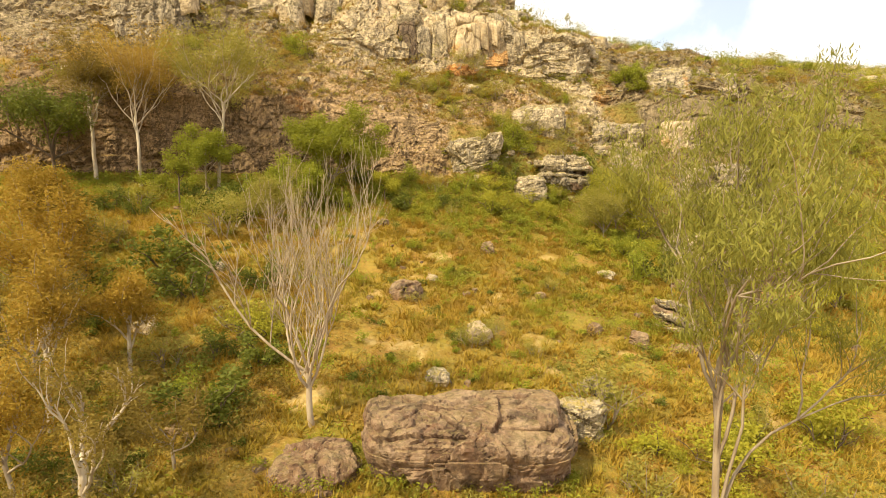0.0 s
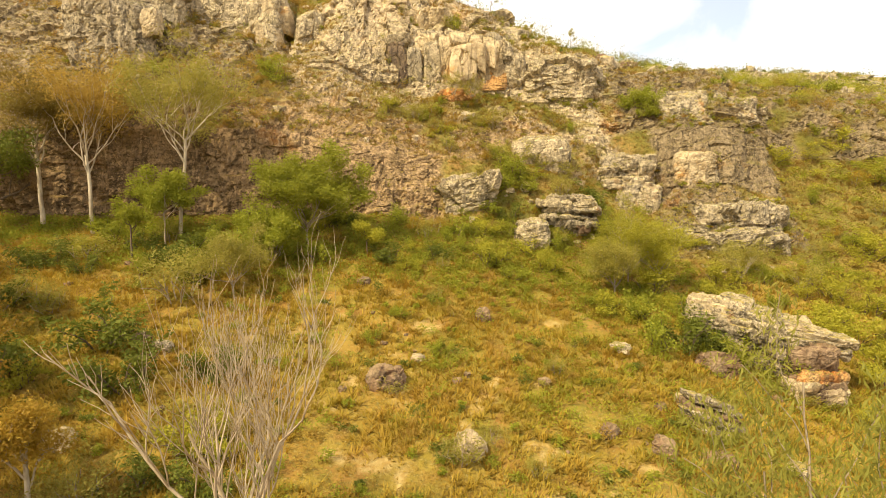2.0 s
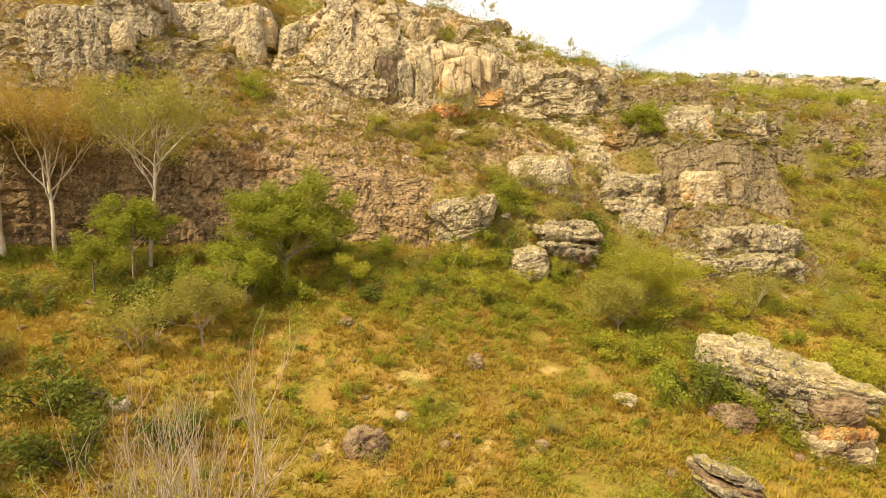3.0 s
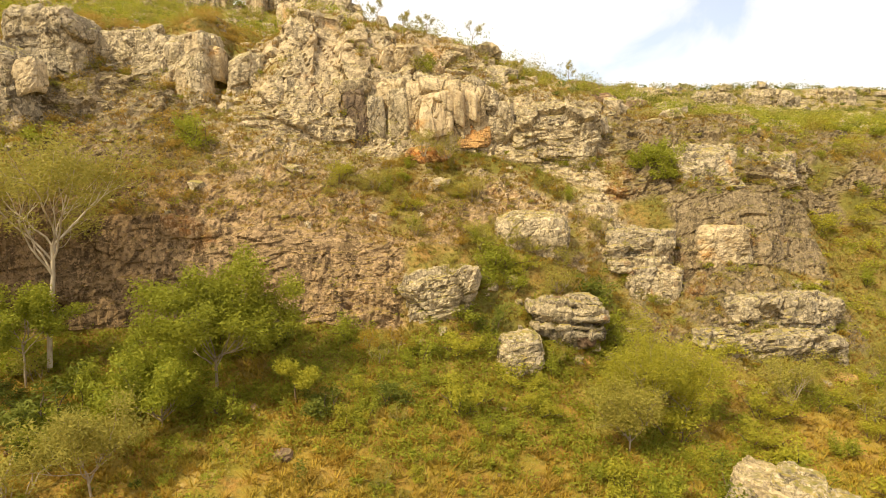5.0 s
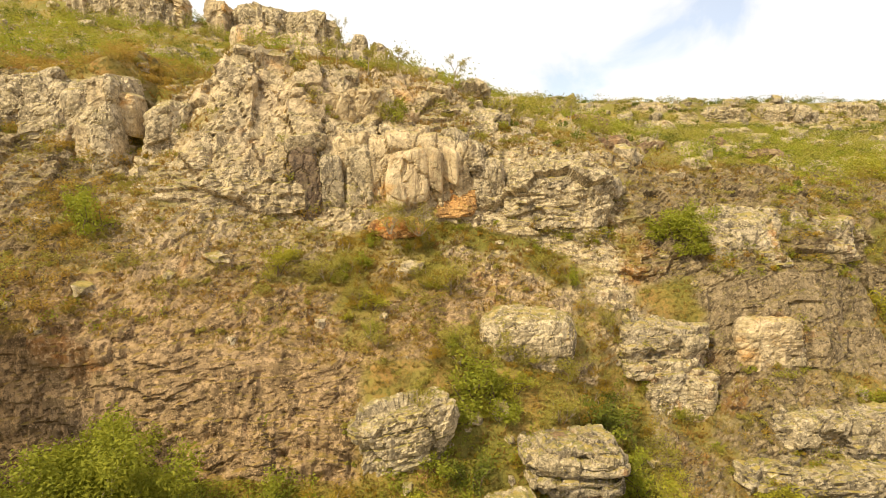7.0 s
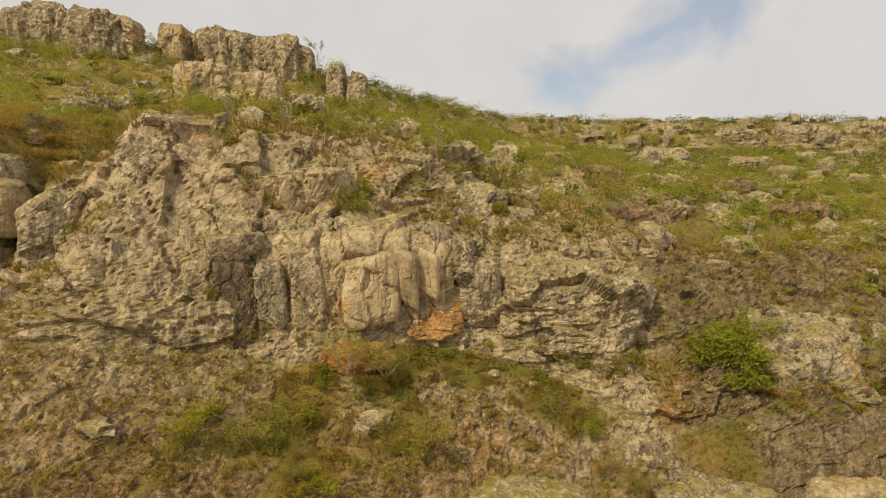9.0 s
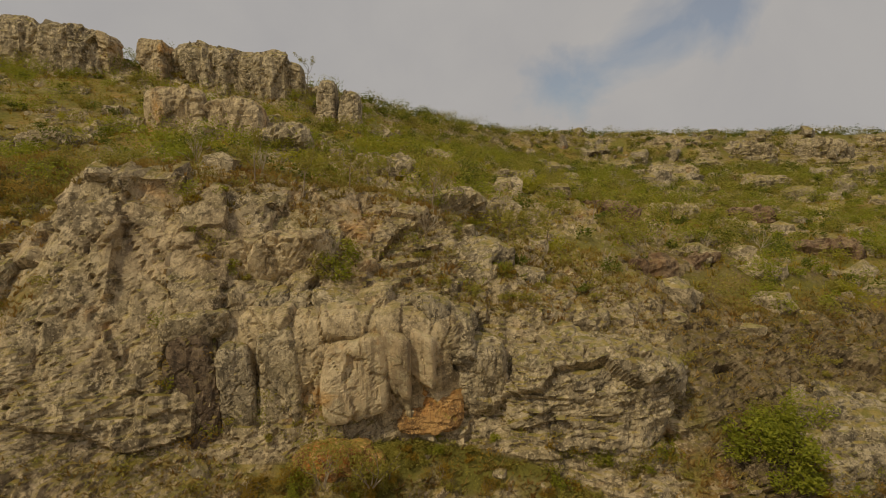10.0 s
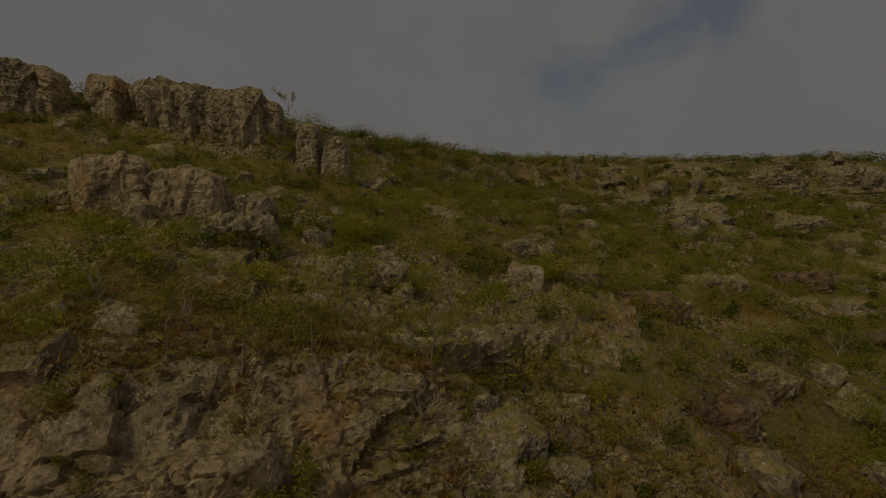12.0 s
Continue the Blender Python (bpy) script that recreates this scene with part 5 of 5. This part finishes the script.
def plant(kind, x, y, scale=1.0, sink=0.05, z=None):
    kinds = KINDS[kind]
    k = kinds[int(rng_s.integers(len(kinds)))]
    z = height(x, y)[0] if z is None else z
    m = pose(x, y, z - sink, 0, 0, 360 * rng_s.random()) @ Matrix.Diagonal((scale * (0.9 + 0.25 * rng_s.random()), scale * (0.9 + 0.25 * rng_s.random()), scale * (0.85 + 0.3 * rng_s.random()), 1))
    if FIRST[id(k)]:
        FIRST[id(k)] = False
        k.matrix_basis = m
        return k
    old = k.matrix_basis.copy()
    k.matrix_basis = Matrix()
    ob = copy_thing(k, m)
    k.matrix_basis = old
    return ob


# bushes that stand out
for gx, gy, gs in ((17.0, 54.6, 1.3), (17.9, 54.3, 1.4), (18.7, 54.7, 1.3), (17.5, 55.3, 1.5), (18.4, 55.5, 1.4), (17.9, 54.9, 1.7)):
    plant("green", gx, gy, gs, 0.1)
plant("olive", 1.2, 56.0, 1.3, 0, 16.6)
plant("green", 1.9, 56.3, 1.1, 0, 16.7)
for gk, gx, gy, gs in (("green", 5.4, 47.6, 1.5), ("green", 6.8, 46.9, 1.3), ("yellow", 7.3, 47.8, 1.2), ("green", 5.0, 44.0, 1.2), ("yellow", 3.4, 43.6, 1.2), ("green", 12.6, 46.6, 1.3), ("yellow", 13.6, 45.2, 1.4),
                       ("yellow", 12.4, 44.4, 1.2), ("green", 8.4, 43.6, 0.9), ("olive", 7.4, 49.2, 1.3), ("olive", 12.6, 49.6, 1.3), ("dark", 12.0, 49.0, 1.2), ("olive", 14.6, 48.6, 1.2), ("yellow", 19.4, 47.4, 1.2), ("green", -2.6, 44.0, 1.1), ("russet", 0.2, 44.0, 1.2), ("russet", -1.2, 43.6, 1.1)):
    plant(gk, gx, gy, gs)
plant("dark", 11.2, 48.0, 1.5)
plant("green", 11.6, 47.0, 1.4)
plant("green", 4.6, 46.8, 1.5)
plant("green", 6.2, 47.2, 1.4)
plant("green", 3.9, 45.4, 1.1)
plant("dark", 5.4, 45.0, 1.2)
plant("olive", 5.0, 48.6, 1.3)
plant("green", -12.4, 49.3, 1.4)
plant("dark", 13.4, 34.2, 1.6)
plant("green", 12.0, 34.4, 1.4)
plant("green", 16.8, 34.2, 1.6)
plant("olive", 18.0, 34.3, 1.5)
plant("dark", 15.0, 36.2, 1.7)
plant("green", 11.7, 36.9, 1.5)
plant("green", 19.0, 34.0, 1.5)
plant("green", 15.4, 33.2, 1.3)
plant("green", 14.4, 36.7, 1.5)
plant("green", 17.9, 33.2, 1.4)
plant("olive", 16.2, 34.8, 1.3)
plant("dark", 15.8, 35.2, 1.6)
plant("olive", 1.2, 25.0, 1.2)
plant("green", -9.4, 20.6, 1.1)
plant("olive", 1.5, 52.0, 1.0, 0, 10.9)
plant("olive", 4.6, 51.0, 1.2)
plant("yellow", 6.2, 42.6, 1.0)
plant("yellow", 7.4, 42.4, 0.9)
plant("olive", -9.0, 25.0, 1.5)
plant("yellow", -8.0, 24.5, 1.4)
plant("dark", -7.6, 22.6, 1.2)
plant("olive", 3.0, 52.2, 1.2, 0, 10.8)
plant("dark", -10.8, 43.4, 1.4)
plant("dark", -6.4, 43.6, 1.2)


def scatter(count, x0, x1, y0, y1, mix, small, large, bare=0.7, power=1.0):
    """Shrubs of several kinds over a stretch of the hillside, off the barest rock."""
    done = 0
    kinds = list(mix)
    share = np.cumsum([mix[k] for k in kinds])
    for _ in range(count * 6):
        if done >= count:
            break
        x, y = x0 + (x1 - x0) * rng_s.random(), y0 + (y1 - y0) * rng_s.random()
        z, rocky = height(x, y)
        if rocky > bare:
            continue
        plant(kinds[int(np.searchsorted(share, rng_s.random() * share[-1]))], x, y, small + (large - small) * rng_s.random() ** 1.6, 0.05, z)
        done += 1


scatter(34, -22, 6, 38.0, 43.8, {"green": 3, "yellow": 2, "dark": 1.2, "olive": 1}, 0.6, 1.5)
scatter(18, -24, -10, 35.5, 41.5, {"green": 3, "dark": 3, "olive": 1}, 0.9, 1.7)
scatter(46, 7, 28, 36, 47, {"green": 2, "yellow": 4, "olive": 1.5}, 0.7, 1.7)
scatter(18, -12, 14, 22, 39, {"green": 2, "olive": 3, "yellow": 1, "russet": 1}, 0.3, 0.9)
# many dark-leaved shrubs here: their leaf colour stands in for shade on the left
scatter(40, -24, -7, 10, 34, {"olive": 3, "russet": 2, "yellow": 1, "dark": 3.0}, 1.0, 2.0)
scatter(26, 5, 15, 7, 22, {"yellow": 4, "olive": 3, "green": 1}, 0.9, 1.9)
scatter(18, 18, 34, 22, 46, {"yellow": 3, "green": 2, "olive": 1}, 0.7, 1.6)
scatter(40, -24, 14, 46.0, 53, {"olive": 3, "russet": 2, "green": 1.6, "yellow": 2}, 0.4, 1.2, 0.8)
scatter(34, -8, 15, 49, 54, {"russet": 4, "olive": 2, "yellow": 1}, 0.5, 1.1, 0.95)
scatter(16, 2, 30, 46, 58, {"olive": 3, "green": 2, "yellow": 2}, 0.5, 1.2, 0.6)
scatter(36, 27, 42, 40, 66, {"yellow": 3, "green": 2.5, "olive": 2, "russet": 1}, 0.8, 1.6, 0.8)
scatter(10, -8, 12, 60, 76, {"yellow": 2, "green": 3}, 0.9, 1.6, 0.9)
for ks in KINDS.values():
    for k in ks:
        if FIRST[id(k)]:
            plant([n for n in KINDS if KINDS[n] is ks][0], 20, 40)


# ---- grass and low herbs ----
def spots(rng, count, x0, x1, y0, y1, bare=0.5, patch=None, seed=0, margin=7.0, zone=None):
    xs, ys = x0 + (x1 - x0) * rng.random(count), y0 + (y1 - y0) * rng.random(count)
    out = []
    for x, y in zip(xs, ys):
        z, rocky = height(x, y)
        edge = min(x - x0, x1 - x, y - y0, y1 - y)
        if edge < margin and rng.random() > edge / margin:
            continue
        if x > 14 and y < 66 and rocky > 0.6 and rng.random() < 0.55:
            continue
        if rocky < bare or level_at(x, y) > 0.58:
            out.append((x, y, z))
    out = np.array(out)
    out = out[trodden(out[:, 0], out[:, 1]) < 0.25 + 0.6 * rng.random(len(out))]
    if patch is not None:
        out = out[fbm(out, 2.2, 3, seed) > patch]
    if zone is not None:
        field = fbm(out, (3.2, 2.4, 3.0), 3, 400) + 0.06 * rng.normal(size=len(out))
        out = out[(field > zone[0]) & (field < zone[1])]
    return out


def tufts(name, rng, at, blades, tall, skin, label):
    c = np.repeat(at, blades, axis=0)
    n = len(c)
    size = np.repeat(0.5 + 0.9 * rng.random(len(at)), blades)
    a = 2 * np.pi * rng.random(n)
    out = np.stack([np.cos(a), np.sin(a), 0 * a], 1)
    foot = c + out * (0.14 * rng.random(n) * size)[:, None] - (0, 0, 0.04)
    tip = foot + out * (tall * size * (0.2 + 0.9 * rng.random(n)))[:, None]
    tip[:, 2] += tall * size * (0.35 + 0.65 * rng.random(n))
    side = np.stack([-out[:, 1], out[:, 0], 0 * a], 1) * (0.022 + 0.03 * rng.random(n))[:, None]
    v = np.stack([foot - side, foot + side, tip], 1).reshape(-1, 3)
    return tagged(new(name, mesh_of(name, v, np.arange(3 * n).reshape(-1, 3), skin)), label, "grass", kind="stuff")


def herbs(name, rng, at, count, wide, tall, size, skin, label):
    scale = (0.5 + 0.9 * rng.random(len(at)))
    v, f = leaves(rng, at + np.stack([0 * scale, 0 * scale, 0.35 * tall * scale], 1), (wide, wide, tall * 0.6), count, size, 0.5, 0.0, True)
    return tagged(new(name, mesh_of(name, v, f, skin)), label, "undergrowth", kind="stuff")


def bushes(name, rng, at, count, wide, tall, size, skin, label):
    """Low bushes, each of several leafy clumps, on slopes where they cannot be counted."""
    scale = 0.5 + 1.0 * rng.random(len(at)) ** 1.5
    clumps, widths = [], []
    for (x, y, z), s in zip(at, scale):
        for _ in range(6):
            a, r = 2 * math.pi * rng.random(), 0.42 * wide * s * math.sqrt(rng.random())
            clumps.append((x + r * math.cos(a), y + r * math.sin(a), z + tall * s * (0.25 + 0.6 * rng.random() * (1 - r / wide / s))))
            widths.append(0.26 * wide * s)
    widths = np.repeat(np.array(widths), count)[:, None] * np.array((1, 1, 0.75))
    v, f = leaves(rng, clumps, widths, count, size, 0.5, 0.0, True)
    return tagged(new(name, mesh_of(name, v, f, skin)), label, "scrub", kind="stuff")


rng_g = np.random.default_rng(9)
tufts("meadow_grass", rng_g, spots(rng_g, 52000, -36, 38, 4, 47, 0.5, -0.34, 155, 10.0), 9, 0.40, GRASS, "dry straw-coloured meadow grass in uneven clumps")
tufts("brown_grass", rng_g, spots(rng_g, 38000, -34, 50, 41, 64, 0.75, margin=3.0), 7, 0.26, GRASS_BROWN, "brown dry grass on the rock ledges")
tufts("ridge_grass", rng_g, spots(rng_g, 11000, -46, 66, 57, 112, 0.8), 6, 0.40, GRASS, "dry grass between shrubs on the upper slope")
herbs("green_herbs", rng_g, spots(rng_g, 7000, -36, 38, 4, 47, 0.4, margin=10.0, zone=(0.12, 9)), 30, 0.46, 0.42, 0.062, LEAF_GREEN, "low green herbs in the meadow")
herbs("foot_herbs", rng_g, spots(rng_g, 6800, -32, 20, 36, 47, 0.6, -0.2, 65, 3.0), 30, 0.40, 0.52, 0.072, LEAF_GREEN, "lush green herbs along the cliff foot")
herbs("olive_herbs", rng_g, spots(rng_g, 8500, -36, 38, 4, 47, 0.4, margin=10.0, zone=(-0.06, 0.16)), 26, 0.34, 0.36, 0.05, LEAF_OLIVE, "low olive herbs in the meadow")
herbs("yellow_herbs", rng_g, spots(rng_g, 6500, 0, 46, 4, 53, 0.4, zone=(-0.02, 0.3)), 24, 0.36, 0.40, 0.06, LEAF_YELLOW, "low yellow-green herbs in the meadow")
herbs("russet_herbs", rng_g, spots(rng_g, 7000, -34, 48, 8, 62, 0.7, margin=9.0, zone=(-9, -0.12)), 22, 0.30, 0.32, 0.05, LEAF_RUSSET, "low russet herbs on meadow and ledges")
herbs("ledge_scrub", rng_g, spots(rng_g, 9500, -32, 48, 42, 66, 0.9, margin=4.0, zone=(0.04, 9)), 24, 0.34, 0.38, 0.05, LEAF_OLIVE, "low olive scrub on the ledges")
bushes("upper_scrub", rng_g, spots(rng_g, 1100, -45, 62, 57, 122, 0.85, -0.1, 45), 40, 2.4, 1.6, 0.075, LEAF_OLIVE, "olive scrub on the upper slope")
bushes("upper_green_scrub", rng_g, spots(rng_g, 1350, -45, 64, 57, 124, 0.85, -0.15, 55), 40, 2.4, 1.7, 0.075, LEAF_GREEN, "green scrub on the upper slope")
bushes("upper_yellow_scrub", rng_g, spots(rng_g, 420, -40, 52, 57, 102, 0.85, -0.05, 85), 34, 2.2, 1.3, 0.075, LEAF_YELLOW, "yellow-green scrub on the upper slope")
bushes("ridge_scrub", rng_g, spots(rng_g, 1500, -50, 120, 98, 142, 0.98, -0.25, 95, 3.0), 18, 2.4, 1.3, 0.14, LEAF_OLIVE, "olive scrub along the far ridge")
bushes("ridge_dark_scrub", rng_g, spots(rng_g, 1300, -50, 120, 96, 142, 0.98, -0.2, 105, 3.0), 18, 2.4, 1.3, 0.14, LEAF_DARK, "dark green scrub along the far ridge")
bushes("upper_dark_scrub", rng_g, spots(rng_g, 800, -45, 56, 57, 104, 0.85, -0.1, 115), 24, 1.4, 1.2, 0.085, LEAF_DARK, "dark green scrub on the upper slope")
bushes("gully_scrub", rng_g, spots(rng_g, 800, 25, 62, 34, 68, 0.85, -0.2, 125), 24, 1.7, 1.2, 0.075, LEAF_YELLOW, "yellow-green scrub beyond the cliff's end")
bushes("gully_green_scrub", rng_g, spots(rng_g, 520, 25, 62, 34, 68, 0.85, -0.2, 135), 24, 1.7, 1.2, 0.075, LEAF_GREEN, "green scrub beyond the cliff's end")
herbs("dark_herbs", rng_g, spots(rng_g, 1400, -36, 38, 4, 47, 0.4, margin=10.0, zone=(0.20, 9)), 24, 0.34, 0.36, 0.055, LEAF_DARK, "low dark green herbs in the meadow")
feet = []
for fx, fy, fw, fd in FEET:
    for _ in range(int(2.2 * fw)):
        a = math.pi * (1.0 + rng_g.random())
        x, y = fx + 0.56 * fw * math.cos(a), fy + (0.56 * fd + 0.15) * math.sin(a)
        feet.append((x, y, height(x, y)[0]))
feet = np.array(feet)
kind = rng_g.random(len(feet))
bushes("foot_scrub", rng_g, feet[kind < 0.4], 22, 0.85, 0.65, 0.05, LEAF_OLIVE, "olive scrub round the feet of rocks")
bushes("foot_green_scrub", rng_g, feet[(kind >= 0.4) & (kind < 0.75)], 22, 0.9, 0.7, 0.05, LEAF_GREEN, "green scrub round the feet of rocks")
bushes("foot_russet_scrub", rng_g, feet[kind >= 0.75], 22, 0.8, 0.5, 0.05, LEAF_RUSSET, "russet scrub round the feet of rocks")
herbs("brown_herbs", rng_g, spots(rng_g, 9000, -34, 50, 42, 66, 0.9, margin=3.0, zone=(-9, 0.02)), 22, 0.32, 0.30, 0.05, LEAF_BROWN, "low brown-olive herbs on the ledges")
herbs("meadow_brown_herbs", rng_g, spots(rng_g, 10000, -36, 38, 4, 47, 0.4, margin=10.0, zone=(-9, 0.0)), 22, 0.32, 0.26, 0.05, LEAF_BROWN, "low brown-olive herbs in the meadow")


def rubble(name, rng, at, small, large, skin, label):
    """Loose and half-buried stones too many to count."""
    bm = bmesh.new()
    bmesh.ops.create_icosphere(bm, subdivisions=2, radius=1.0)
    base = np.array([v.co[:] for v in bm.verts])
    tris = np.array([[v.index for v in f.verts] for f in bm.faces])
    bm.free()
    base = np.sign(base) * np.abs(base) ** 0.75
    n = len(at)
    size = small + (large - small) * rng.random(n) ** 2.2
    axes = size[:, None] * (0.6 + 0.7 * rng.random((n, 3))) * (1, 1, 0.8)
    spin = 2 * np.pi * rng.random(n)
    v = base[None] * axes[:, None]
    q = (base[None] * 1.3 + 37.0 * rng.random((n, 1, 3))).reshape(-1, 3)
    gap, level = cells(q, (0.9, 0.9, 0.9), 61)
    v = v * (1 + 0.55 * level.reshape(n, -1, 1))
    c, s = np.cos(spin)[:, None], np.sin(spin)[:, None]
    v = np.stack([c * v[..., 0] - s * v[..., 1], s * v[..., 0] + c * v[..., 1], v[..., 2]], -1) + at[:, None]
    f = (tris[None] + (np.arange(n) * len(base))[:, None, None]).reshape(-1, 3)
    return tagged(new(name, mesh_of(name, v.reshape(-1, 3), f, skin)), label, "stones", kind="stuff")


rubble("ledge_rubble", rng_g, spots(rng_g, 480, -30, 29, 43.5, 63, 0.8, margin=2.0) - (0, 0, 0.12), 0.10, 0.50, ROCK, "pale weathered stones scattered over the ledges")
rubble("upper_rubble", rng_g, spots(rng_g, 800, -46, 70, 57, 124, 0.8), 0.2, 1.0, ROCK, "weathered stones scattered over the upper slope")
rubble("meadow_rubble", rng_g, spots(rng_g, 160, -26, 28, 14, 45, 0.8), 0.08, 0.30, ROCK_BROWN, "small brown stones in the meadow")
bushes("meadow_bushes", rng_g, spots(rng_g, 210, -24, 16, 20, 42, 0.5, margin=3.0), 34, 0.9, 0.7, 0.05, LEAF_GREEN, "small green bushes dotted over the meadow")
bushes("meadow_dark_bushes", rng_g, spots(rng_g, 110, -26, 16, 16, 42, 0.5, margin=3.0), 34, 0.8, 0.6, 0.05, LEAF_DARK, "small dark green bushes dotted over the meadow")
bushes("meadow_brown_bushes", rng_g, spots(rng_g, 170, -26, 16, 16, 42, 0.5, margin=3.0), 30, 0.8, 0.5, 0.05, LEAF_BROWN, "small brown bushes dotted over the meadow")
bushes("ledge_bushes", rng_g, spots(rng_g, 560, -28, 32, 44.5, 60, 0.95, margin=2.0), 28, 0.9, 0.6, 0.05, LEAF_OLIVE, "small olive bushes on the ledges")
bushes("left_ledge_bushes", rng_g, spots(rng_g, 380, -30, -10, 44, 60, 0.98, margin=2.0), 30, 1.4, 0.9, 0.055, LEAF_BROWN, "brown-olive bushes on the ledges between cliff blocks")

bushes("gully_brown_scrub", rng_g, spots(rng_g, 420, 25, 62, 36, 68, 0.9, -0.2, 185), 24, 1.5, 1.0, 0.075, LEAF_BROWN, "brown-olive scrub beyond the cliff's end")
rubble("ridge_rubble", rng_g, spots(rng_g, 420, 14, 112, 96, 134, 0.95, margin=4.0), 0.4, 1.7, ROCK_GREY, "dark jointed rocks scattered along the far ridge")
bushes("near_left_scrub", rng_g, spots(rng_g, 150, -24, -5, 5, 23, 0.9, margin=2.0), 44, 1.9, 1.4, 0.06, LEAF_NEAR, "dull brown-olive scrub on the near slope")
# dark leaves put the near left slope's shade into the scrub's colour
bushes("near_left_dark_scrub", rng_g, spots(rng_g, 70, -24, -6, 5, 23, 0.9, margin=2.0), 44, 1.5, 1.1, 0.06, LEAF_DARK, "dark green scrub on the near slope, dark for its shade")
